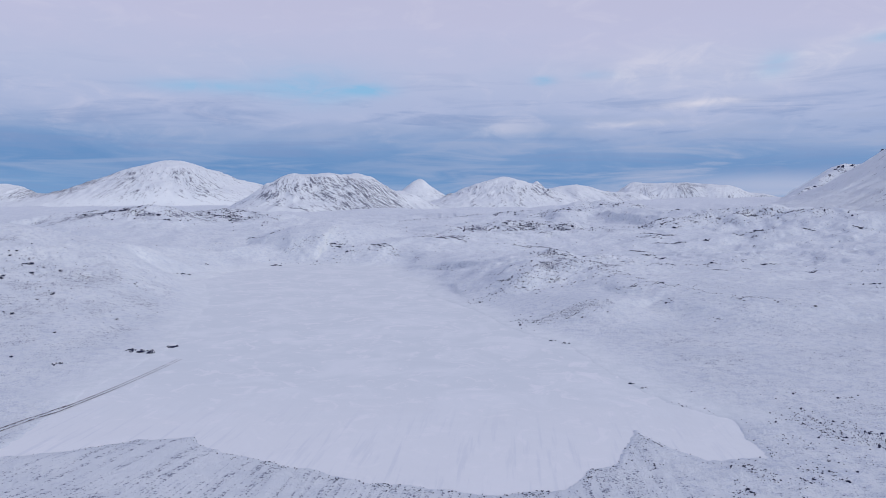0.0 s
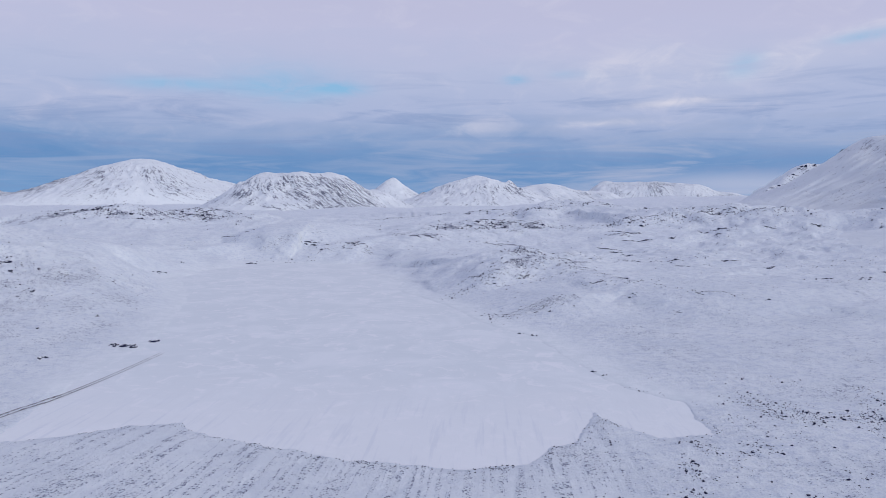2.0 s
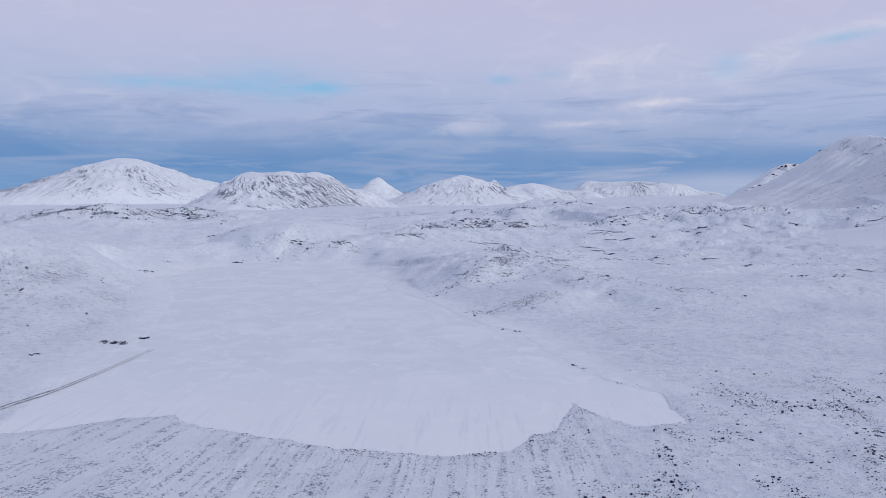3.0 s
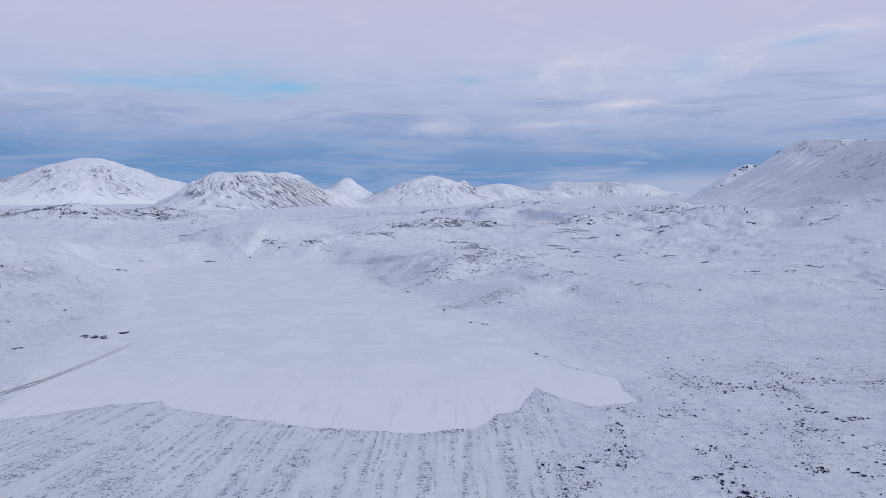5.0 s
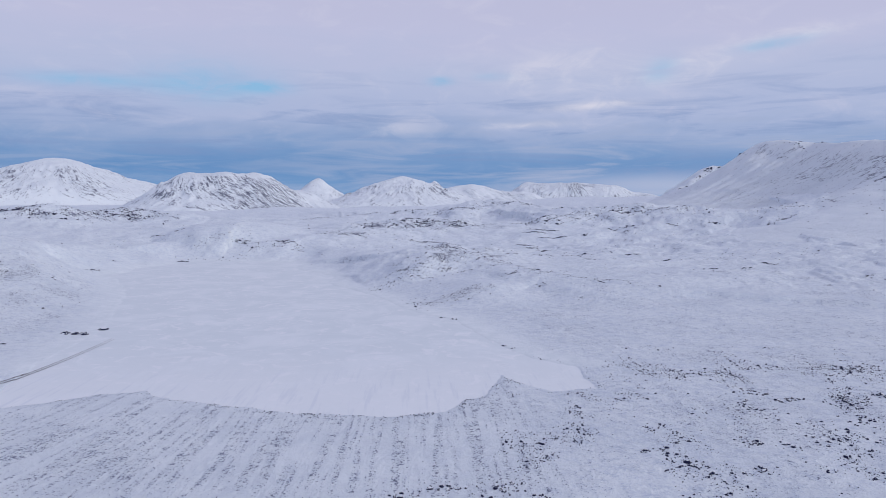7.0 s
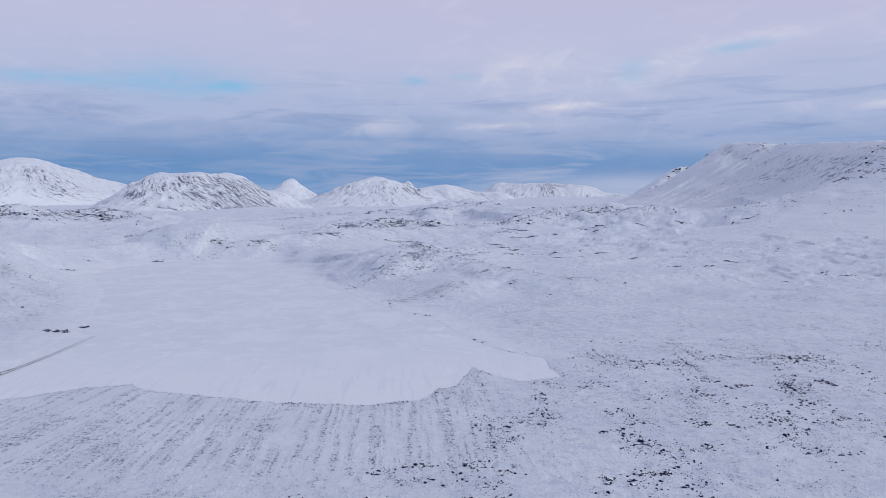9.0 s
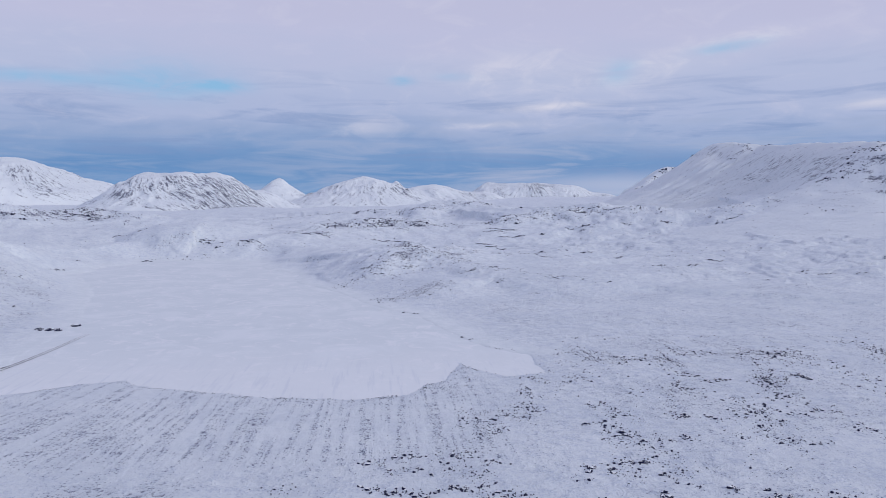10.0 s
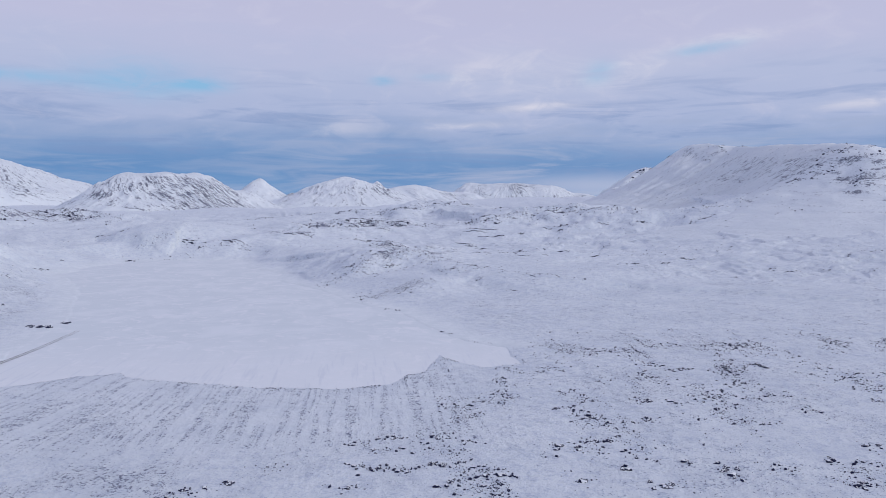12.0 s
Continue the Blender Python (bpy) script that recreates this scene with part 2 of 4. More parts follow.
def stony(x, y):
    """How far stones show through the snow, 0 to 1."""
    near = smooth(y, 330, 190) * smooth(x, -190, -60)
    field = smooth(x - 0.30 * (y - 60), 0, 50) * smooth(y, 330, 215)
    out = near * 0.46
    out = np.maximum(out, field * (0.38 + 0.07 * fbm(x, y, 40, 3, 75)))
    out = np.maximum(out, 0.66 * oval(x, y, -30, 78, 55, 30, 0, 1.5) * smooth(x - 0.3 * y, 40, 0))
    east = smooth(x, 40, 110) * (0.35 + 0.65 * smooth(y, 760, 420)) * smooth(y, 1000, 800) * smooth(lake_side(x, y), 2, 40)
    out = np.maximum(out, east * (0.36 + 0.15 * smooth(y, 470, 330) + 0.14 * fbm(x, y, 60, 3, 77)))
    for cx, cy, rx, ry, turn, amount in (
            (130, 600, 70, 30, 0, 0.4), (-270, 420, 105, 85, 0, 0.50), (-190, 770, 70, 30, 0, 0.35), (-120, 735, 40, 22, 0, 0.55), (-330, 470, 120, 130, 0, 0.55), (-170, 745, 34, 60, 0, 0.42),
            (300, 560, 60, 30, 0, 0.45), (225, 600, 60, 40, 0, 0.42), (270, 455, 70, 26, 0, 0.45), (420, 700, 90, 40, -30, 0.4)):
        out = np.maximum(out, amount * oval(x, y, cx, cy, rx, ry, turn) * (0.75 + 0.6 * fbm(x, y, rx * 0.4, 3, 81)))
    patchy = smooth(fbm(x, y, 34, 4, 161), -0.28, 0.30)
    for height, off, amount, reach in crests(x, y):
        out = np.maximum(out, amount * smooth(off, -reach * 0.25, reach * 0.06) * smooth(off, reach, reach * 0.45) * (0.30 + 0.80 * patchy))
    calm = np.maximum(smooth(lake_side(x, y), 10, 90), smooth(y, 230, 205))
    out = np.maximum(out * (0.35 + 0.65 * np.maximum(calm, smooth(x + y * 0.2, -40, 40))), calm * smooth(y, 150, 230) * (0.12 + 0.16 * fbm(x, y, 120, 3, 79)))
    out = np.maximum(out, 0.70 * oval(x, y, -200, 360, 110, 180, 0, 1.6) * smooth(lake_side(x, y), 2, 30) * (0.9 + 0.2 * fbm(x, y, 30, 3, 83)))
    # snow has filled the hollows
    out = out * (0.45 + 0.54 * smooth(fbm(x, y * 0.7, 15, 4, 171) + 0.5 * fbm(x, y, 48, 2, 175), -0.55, 0.30))
    # clean drifts under the terrace
    out = out * (1 - 0.95 * smooth(np.maximum(oval(x, y, 78, 372, 20, 19), oval(x, y, 122, 377, 16, 12)) + 0.35 * fbm(x, y, 14, 3, 87), 0.35, 0.6))
    edge = shore(x, y)
    return np.clip(out * np.where(y > 212, smooth(edge, 0.0, 16), smooth(edge, 0.0, 1.2)), 0, 1)


def swept(x, y):
    """Where the wind has laid the snow in long bands across the shore slope."""
    near = smooth(y, 330, 190) * smooth(x, -190, -60)
    return near * (1 - smooth(x, 50, 70)) * smooth(y, 215, 195) * smooth(y, 80, 104) * smooth(shore(x, y), 0.0, 1.2)


def land(x, y):
    """Height of the ground."""
    z = np.interp(y, (-3000, -200, 100, 350, 600, 760, 900, 1200, 2500, 5000), (12, 3, 1.2, 1.2, 4, 7, 20, 27, 26, 20))
    z = z + np.interp(x, EASTING, RISE) * smooth(y, 150, 600)
    for cx, cy, rise, rx, ry, turn, power in KNOLLS:
        z = z + rise * oval(x, y, cx, cy, rx, ry, turn, power)
    for height, off, stones, reach in crests(x, y):
        z = np.logaddexp(z / 1.2, height / 1.2) * 1.2
    dome = oval(x, y, -172, 780, 90, 90, 0, 1.6)
    rough = smooth(np.hypot(x - 24, y + 45), 200, 900) * (1 - 0.8 * dome)
    # edge of the terrace above the east shore
    step, run = terrace(x, y)
    z = z + 4.5 * smooth(step, -16, 6) * smooth(step, 210, 90) * smooth(run, -45, 5) * smooth(run, 165, 120)
    ledge = fbm(x, y, 46, 4, 101)
    broken = (1 - 0.9 * dome) * smooth(np.hypot(x - 24, y + 45), 420, 620) * smooth(np.hypot(x, y), 2200, 1300) * (0.35 + 0.65 * smooth(fbm(x, y, 200, 2, 105), -0.3, 0.4))
    z = z + broken * (1.9 * smooth(ledge, 0.00, 0.12) + 1.6 * smooth(ledge, 0.42, 0.52) - 1.6 * smooth(ledge, -0.30, -0.42))
    z = z + 1.3 * ridged(x, y, 24, 3, 111) * oval(x, y, 300, 915, 150, 50, 0, 1.5)
    z = z + rough * (fbm(x, y, 160, 5, 11) * 2.6 + ridged(x, y, 60, 3, 21) * 1.5)
    z = z + dome * 0.55 * ridged(x + 0.35 * y, y * 0.12, 11, 2, 181) * smooth(x, -190, -140)
    z = z + smooth(np.hypot(x, y), 1350, 1900) * fbm(x, y, 420, 4, 185) * 8
    z = z + (1 - rough) * fbm(x, y, 45, 3, 31) * 0.35
    s = shore(x, y)
    south = smooth(y, 245, 210)
    bank = south * (smooth(s, 0.0, 7.0) * 0.40 + smooth(s, 0, 70) * 0.60) + (1 - south) * smooth(s, -4, 60)
    z = z * np.clip(bank, 0, 1) + smooth(s, -1.5, 0.6) * (0.06 + 0.22 * south) - 0.5 * (1 - smooth(s, -1.5, 0.3))
    lumps = fbm(x, y, 2.6, 3, 51) * 0.16 + fbm(x, y, 7.0, 2, 55) * 0.2
    return z + lumps * smooth(s, 0, 4) * (0.25 + 1.4 * stony(x, y))


# ---- materials ----


def surface(name, rough=0.8):
    material = bpy.data.materials.new(name)
    material.use_nodes = True
    n = Nodes(material.node_tree)
    shader, out = n.add("ShaderNodeBsdfPrincipled"), n.add("ShaderNodeOutputMaterial")
    shader.inputs["Roughness"].default_value = rough
    shader.inputs["Specular IOR Level"].default_value = 0.25
    n.put(out.inputs[0], shader.outputs[0])
    return material, n, shader


def relief(n, shader, height, strength, distance):
    bump = n.add("ShaderNodeBump")
    bump.inputs["Strength"].default_value, bump.inputs["Distance"].default_value = strength, distance
    n.put(bump.inputs["Height"], height)
    n.put(shader.inputs["Normal"], bump.outputs[0])


SNOW, SNOW_OLD = (0.797, 0.858, 0.892), (0.72, 0.786, 0.836)
PACKED, PACKED_LIGHT = (0.725, 0.79, 0.818), (0.795, 0.85, 0.875)
LUMP_SHADE = (0.56, 0.635, 0.735)
BASALT, GRAVEL, MOSS = (0.022, 0.025, 0.048), (0.062, 0.075, 0.150), (0.064, 0.070, 0.140)


def ground_material():
    material, n, shader = surface("snow_on_stony_ground", 0.75)
    place = n.add("ShaderNodeNewGeometry").outputs["Position"]
    stones = n.add("ShaderNodeAttribute", attribute_name="stony").outputs["Fac"]
    east, north = n.add("ShaderNodeSeparateXYZ"), n.add("ShaderNodeAttribute", attribute_name="swept")
    n.put(east.inputs[0], place)
    fan = n.math("ADD", 0.015, n.math("MULTIPLY", n.math("MINIMUM", n.math("MAXIMUM", n.math("SUBTRACT", -20.0, east.outputs[0]), 0.0), 90.0), 0.0033))
    lane = n.math("SUBTRACT", east.outputs[0], n.math("MULTIPLY", fan, n.math("SUBTRACT", east.outputs[1], 130.0)))
    wide_band = n.noise(n.vector(n.math("MULTIPLY", lane, 0.50), n.math("MULTIPLY", east.outputs[1], 0.020), 5.0), 1.0, 3.0, 0.6)
    fray = n.noise(place, 1.1, 3.0)
    band = n.step(n.math("ADD", wide_band, n.math("MULTIPLY", n.math("SUBTRACT", fray, 0.5), 0.22)), 0.46, 0.54)
    banded = n.math("MULTIPLY", n.math("ADD", 0.02, n.math("MULTIPLY", band, 0.64)), north.outputs["Fac"])
    stones = n.math("ADD", n.math("MULTIPLY", stones, n.math("SUBTRACT", 1.0, north.outputs["Fac"])), banded)
    grain = n.noise(place, 1.5, 5.0, 0.66)
    clump = n.noise(place, 0.30, 6.0, 0.68)
    patch = n.noise(place, 0.035, 4.0, 0.55)
    hollow = n.noise(place, 0.12, 7.0, 0.72)
    snow = n.mix(n.step(patch, 0.35, 0.7), SNOW, SNOW_OLD)
    # shade of small lumps mottled into the snow colour, hardly in clean lanes
    snow = n.mix(n.math("MULTIPLY", n.step(n.math("ADD", n.math("MULTIPLY", clump, 0.5), n.math("MULTIPLY", grain, 0.5)), 0.47, 0.60), n.math("SUBTRACT", 0.80, n.math("MULTIPLY", n.math("MULTIPLY", north.outputs["Fac"], n.math("SUBTRACT", 1.0, band)), 0.75))), snow, LUMP_SHADE)
    dirt = n.mix(n.step(patch, 0.4, 0.6), GRAVEL, MOSS)
    dirt = n.mix(n.step(grain, 0.60, 0.74), dirt, BASALT)
    cover = n.math("ADD", n.math("MULTIPLY", grain, 0.74), n.math("MULTIPLY", clump, 0.26))
    coarse = n.add("ShaderNodeAttribute", attribute_name="coarse").outputs["Fac"]
    blocks = n.noise(place, 0.42, 5.0, 0.72, 0.3)
    cover = n.math("ADD", n.math("MULTIPLY", cover, n.math("SUBTRACT", 1.0, coarse)), n.math("MULTIPLY", blocks, coarse))
    gain = n.math("ADD", 1.0, n.math("MULTIPLY", n.math("MULTIPLY", coarse, n.math("SUBTRACT", 1.0, coarse)), 2.6))
    cover = n.math("ADD", 0.5, n.math("MULTIPLY", n.math("SUBTRACT", cover, 0.5), gain))
    limit = n.math("SUBTRACT", 0.702, n.math("MULTIPLY", stones, 0.26))
    bare = n.math("MULTIPLY", n.math("SUBTRACT", cover, limit), 20.0, clamp=True)
    drifted = n.add("ShaderNodeAttribute", attribute_name="drifted").outputs["Fac"]
    snow = n.mix(drifted, snow, n.mix(n.step(hollow, 0.40, 0.62), PACKED, PACKED_LIGHT))
    n.put(shader.inputs["Base Color"], n.mix(n.math("MULTIPLY", bare, 0.82), snow, dirt))
    lumps = n.math("MULTIPLY", n.math("SUBTRACT", n.math("ADD", n.math("MULTIPLY", grain, 0.30), n.math("MULTIPLY", clump, 0.85)), 0.575), n.math("ADD", n.math("MULTIPLY", stones, 1.5), 0.25))
    relief(n, shader, n.math("ADD", lumps, n.math("MULTIPLY", hollow, n.math("SUBTRACT", 2.2, n.math("MULTIPLY", drifted, 1.7)))), 0.9, 0.9)
    return material


def lake_material():
    material, n, shader = surface("wind_packed_snow", 0.7)
    place = n.add("ShaderNodeNewGeometry").outputs["Position"]
    drift = n.noise(place, 0.035, 5.0, 0.62, 0.8)
    fine = n.noise(place, 0.6, 4.0, 0.6)
    lines = n.add("ShaderNodeSeparateXYZ")
    n.put(lines.inputs[0], place)
    sweep = n.noise(n.vector(n.math("MULTIPLY", lines.outputs[0], 0.55), n.math("MULTIPLY", lines.outputs[1], 0.03), 4.0), 1.0, 3.0)
    swept = n.math("MULTIPLY", n.step(sweep, 0.52, 0.68), n.step(lines.outputs[1], 235.0, 190.0))
    colour = n.mix(n.step(drift, 0.42, 0.66), PACKED, PACKED_LIGHT)
    wisps = n.noise(n.vector(n.math("MULTIPLY", lines.outputs[0], 0.10), n.math("MULTIPLY", lines.outputs[1], 0.085), 9.0), 1.0, 6.0, 0.68, 1.2)
    colour = n.mix(n.math("MULTIPLY", n.step(wisps, 0.53, 0.64), 0.8), colour, (0.85, 0.885, 0.91))
    colour = n.mix(n.math("MULTIPLY", n.step(n.math("ADD", lines.outputs[1], n.math("MULTIPLY", drift, 120.0)), 330.0, 225.0), 0.7), colour, (0.85, 0.885, 0.90))
    n.put(shader.inputs["Base Color"], n.mix(n.math("ADD", n.math("MULTIPLY", n.step(fine, 0.6, 0.75), 0.15), n.math("MULTIPLY", swept, 0.35)), colour, (0.64, 0.70, 0.77)))
    relief(n, shader, n.math("ADD", n.math("MULTIPLY", drift, 3.0), n.math("MULTIPLY", wisps, 1.0)), 0.35, 0.3)
    return material


def mountain_material(name, size, depth, streaks, barest):
    """Snow over rock that shows in specks and in streaks down the fall line; size of the specks, depth of the relief, strength of the streaks, how bare at most."""
    material, n, shader = surface(name, 0.8)
    place = n.add("ShaderNodeNewGeometry").outputs["Position"]
    rock = n.add("ShaderNodeAttribute", attribute_name="rocky").outputs["Fac"]
    lane = n.add("ShaderNodeAttribute", attribute_name="lane").outputs["Fac"]
    fall = n.add("ShaderNodeAttribute", attribute_name="fall").outputs["Fac"]
    grain = n.noise(place, 1.0 / size, 7.0, 0.72)
    wide = n.noise(place, 0.018, 4.0, 0.6)
    gully = n.noise(n.vector(n.math("MULTIPLY", lane, 1.3 / size), n.math("MULTIPLY", fall, 0.20 / size), 2.0), 1.0, 6.0, 0.70)
    snow = n.mix(n.step(wide, 0.35, 0.95), SNOW, SNOW_OLD)
    stone = n.mix(n.step(wide, 0.4, 0.62), (0.022, 0.030, 0.085), (0.034, 0.042, 0.100))
    blend = n.math("ADD", n.math("MULTIPLY", grain, 1.0 - streaks), n.math("MULTIPLY", gully, streaks))
    blend = n.math("ADD", 0.5, n.math("MULTIPLY", n.math("SUBTRACT", blend, 0.5), 2.0))
    limit = n.math("SUBTRACT", 0.675, n.math("MULTIPLY", n.math("MINIMUM", rock, barest), 0.42))
    bare = n.math("MULTIPLY", n.math("SUBTRACT", blend, limit), 7.0, clamp=True)
    n.put(shader.inputs["Base Color"], n.mix(n.math("MULTIPLY", bare, 0.80), snow, stone))
    relief(n, shader, n.math("ADD", n.math("ADD", grain, n.math("MULTIPLY", gully, 1.3)), n.math("MULTIPLY", wide, 3.0)), 0.8, depth)
    return material


def rock_material():
    material, n, shader = surface("snow_dusted_basalt", 0.85)
    shape = n.add("ShaderNodeNewGeometry")
    place = shape.outputs["Position"]
    split = n.add("ShaderNodeSeparateXYZ")
    n.put(split.inputs[0], shape.outputs["Normal"])
    grain = n.noise(place, 4.0, 4.0, 0.6)
    stone = n.mix(n.step(grain, 0.35, 0.7), (0.011, 0.014, 0.042), (0.025, 0.031, 0.078))
    dust = n.step(n.math("ADD", split.outputs[2], n.math("MULTIPLY", n.math("SUBTRACT", grain, 0.5), 1.2)), 0.95, 1.15)
    n.put(shader.inputs["Base Color"], n.mix(dust, stone, SNOW))
    relief(n, shader, grain, 0.6, 0.15)
    return material


def rut_material():
    material, n, shader = surface("slushy_wheel_rut", 0.7)
    place = n.add("ShaderNodeNewGeometry").outputs["Position"]
    grain = n.noise(place, 0.9, 5.0, 0.65)
    n.put(shader.inputs["Base Color"], n.mix(n.step(grain, 0.42, 0.64), (0.11, 0.105, 0.12), (0.52, 0.55, 0.61)))
    relief(n, shader, grain, 0.5, 0.1)
    return material


GROUND, ICE, ROCK, RUT = ground_material(), lake_material(), rock_material(), rut_material()
PEAK, RIDGE = mountain_material("snowy_mountain_rock", 7.5, 2.4, 0.60, 0.54), mountain_material("snowy_ridge_rock", 3.4, 1.7, 0.58, 0.44)


def sheet(name, x, y, z, material, attributes=None, closed=False):
    """A mesh from arrays of rows and columns."""
    rows, columns = x.shape
    index = np.arange(rows * columns).reshape(rows, columns)
    if closed:
        index = np.concatenate([index, index[:, :1]], 1)
    faces = np.stack([index[:-1, :-1], index[:-1, 1:], index[1:, 1:], index[1:, :-1]], -1).reshape(-1, 4)
    mesh = bpy.data.meshes.new(name)
    mesh.from_pydata(np.stack([x, y, z], -1).reshape(-1, 3), [], faces.tolist())
    mesh.shade_smooth()
    mesh.materials.append(material)
    for attribute, values in (attributes or {}).items():
        mesh.attributes.new(attribute, "FLOAT", "POINT").data.foreach_set("value", np.ascontiguousarray(values, np.float32).ravel())
    mesh.update()
    return mesh


# ---- ground and lake ----


def build_ground():
    angles = np.radians(np.concatenate([np.linspace(-52, 52, 760), np.linspace(53, 307, 90)]))[::-1]
    radii = np.concatenate([[0.02], np.geomspace(2, 96, 14), np.geomspace(98, 500, 230), np.geomspace(502, 1300, 210), np.geomspace(1315, 4950, 60)])
    r, a = np.meshgrid(radii, angles, indexing="ij")
    x, y = 24 + r * np.sin(a), -45 + r * np.cos(a)
    z = land(x, y)
    steep = np.hypot(np.gradient(z, axis=0) / np.gradient(r, axis=0), np.gradient(z, axis=1) / (np.abs(np.gradient(a, axis=1)) * r))
    bare = np.maximum(stony(x, y), 0.60 * smooth(steep, 0.24, 0.6) * smooth(r, 380, 560) * smooth(shore(x, y), 8, 40) * smooth(fbm(x, y, 24, 3, 121), -0.25, 0.45) * (1 - 0.9 * oval(x, y, -300, 480, 160, 230)))
    ground = new("ground", sheet("ground", x, y, z, GROUND, {"stony": bare, "swept": swept(x, y), "drifted": smooth(shore(x, y), 26, 2) * smooth(y, 205, 225), "coarse": 0.85 * smooth(r, 430, 850)}, True))
    tagged(ground, "rolling snow-covered lava ground with dark stones showing through", "ground", kind="structure")


def build_lake():
    x, y = np.meshgrid(np.linspace(-240, 100, 120), np.linspace(145, 720, 200))
    z = fbm(x, y, 30, 3, 91) * 0.05 + fbm(x, y, 6, 2, 95) * 0.015
    lake = new("frozen_lake", sheet("frozen_lake", x, y, z, ICE))
    tagged(lake, "flat frozen lake under wind-packed white snow", "lake", kind="structure")


build_ground()
build_lake()

# ---- mountains ----


def mountain(label, middle, bearing, span, depth, bumps, crags=0.3, step=6.0, gully=1.0, seed=0, outcrops=(), foot=-10.0, fan=None, bands=()):
    """A snowy mountain from a few rises: each is (along, back, top, half width left, half width right,
    half depth, power). Outcrops: (along, back, size, how rocky). Fan: from, to, lean of the gullies there
    and there, their fineness. Bands of bare rock between gullies: (lane, half width, highest, lowest, how rocky)."""
    c, s = math.cos(radians(bearing)), math.sin(radians(bearing))
    u, v = np.meshgrid(np.arange(-span, span, step), np.arange(-depth, depth, step))
    bent_u, bent_v = u + fbm(u, v, 130, 3, seed) * 16, v + fbm(u, v, 130, 3, seed + 5) * 16
    z, turn, fall = np.full(u.shape, -1e9), np.zeros(u.shape), np.zeros(u.shape)
    for along, back, top, left, right, deep, power in bumps:
        p, q = bent_u - along, bent_v - back
        d = np.hypot(p / np.where(p < 0, left, right), q / deep)
        h = (top - foot) * np.exp(-(d ** power))
        turn = np.where(h > z, np.arctan2(q, p) * (left + right) * 0.5 + along, turn)
        fall = np.where(h > z, d, fall)
        z = np.where(np.abs(h - z) < 30, np.maximum(h, z) + np.maximum(0, 30 - np.abs(h - z)) ** 2 / 120, np.maximum(h, z))
    edge = smooth(1 - np.abs(u) / span, 0, 0.3) * smooth(1 - np.abs(v) / depth, 0, 0.35)
    z = z * edge - 14 * (1 - edge)
    height = z / (max(b[2] for b in bumps) - foot)
    lane, drop = turn + fall * 60, fall * 150
    if fan:
        drop = (1 - height) * (max(b[2] for b in bumps) - foot)
        bare_lane = u - (fan[2] + (fan[3] - fan[2]) * smooth(u, fan[0], fan[1])) * drop + fbm(u, v, 120, 3, seed + 27) * 7
        lane, drop = bare_lane * fan[4], drop * 1.6
        groove = ridged(bare_lane, drop * 0.3, 30, 3, seed + 9) * 1.5
    else:
        groove = ridged(lane, fall * 50, 34, 3, seed + 9)
    flank = smooth(fall, 0.12, 0.5) * smooth(height, 0.08, 0.3)
    z = z + gully * groove * 2.2 * flank + fbm(u, v, 70, 5, seed + 13) * (3.0 * smooth(height, 0.05, 0.4)) + foot
    slope = np.hypot(*np.gradient(z, step))
    rocky = crags * (0.60 + 0.35 * groove) * flank + 0.06 * smooth(slope, 0.45, 0.9) + (0.22 + 0.3 * crags) * (fbm(bare_lane, drop * 0.35, 80, 4, seed + 17) if fan else fbm(u, v, 150, 4, seed + 17)) * flank
    for along, back, size, amount in outcrops:
        rocky = rocky + amount * oval(bent_u, bent_v, along, back, size, size) * (0.7 + 0.5 * fbm(u, v, 40, 3, seed + 23))
    for at, half, high, low, amount in bands:
        down = drop / 1.6
        rocky = rocky + amount * np.exp(-((bare_lane - at) / half) ** 2) * smooth(down, high, high + 25) * smooth(down, low + 20, low) * (0.75 + 0.7 * fbm(bare_lane, down, 24, 3, seed + 29)) * smooth(u, -190, -70)
    mesh = sheet("mountain", middle[0] + u * c + v * s, middle[1] - u * s + v * c, z, PEAK, {"rocky": np.clip(rocky, 0, 1), "lane": lane, "fall": drop})
    return tagged(new("mountain", mesh), label, "mountain", group="mountains round the valley", kind="structure")


mountain("tall rounded white mountain with a craggy shoulder", (-1788, 3898), -24.7, 1300, 700,
         [(0, 0, 268, 560, 560, 500, 1.6), (-370, 0, 150, 220, 200, 300, 1.6), (-800, 0, 137, 420, 260, 300, 1.6), (380, 60, 152, 200, 320, 300, 1.8)], 0.20, 7.0, 1.2, 100, [(-400, -90, 150, 0.95), (-560, -80, 130, 0.9)],
         fan=(-500, 500, -1.2, 1.4, 1.0), bands=[(-60, 50, 60, 200, 0.18), (60, 50, 90, 220, 0.15)])
mountain("broad snowy mountain with dark rocky gullies down one flank", (-620, 2558), -13.8, 620, 520,
         [(-95, 0, 149, 185, 200, 300, 1.8), (10, -20, 150, 200, 200, 260, 2.2), (110, 0, 149, 170, 185, 300, 1.8), (270, 60, 92, 130, 130, 220, 1.8)], 0.22, 3.6, 1.2, 200, [(-40, -230, 90, 0.12)],
         fan=(-330, 120, -0.9, 1.1, 1.0), bands=[(-20, 42, 8, 130, 0.52), (55, 46, 6, 140, 0.60), (-110, 40, 25, 120, 0.24), (130, 40, 10, 90, 0.30)])
mountain("small white cone-shaped peak in the distance", (-535, 4600), -6.7, 500, 400,
         [(0, 0, 184, 190, 190, 200, 1.25), (-250, 100, 60, 200, 200, 200, 2.0)], 0.2, 8.0, 1.0, 300)
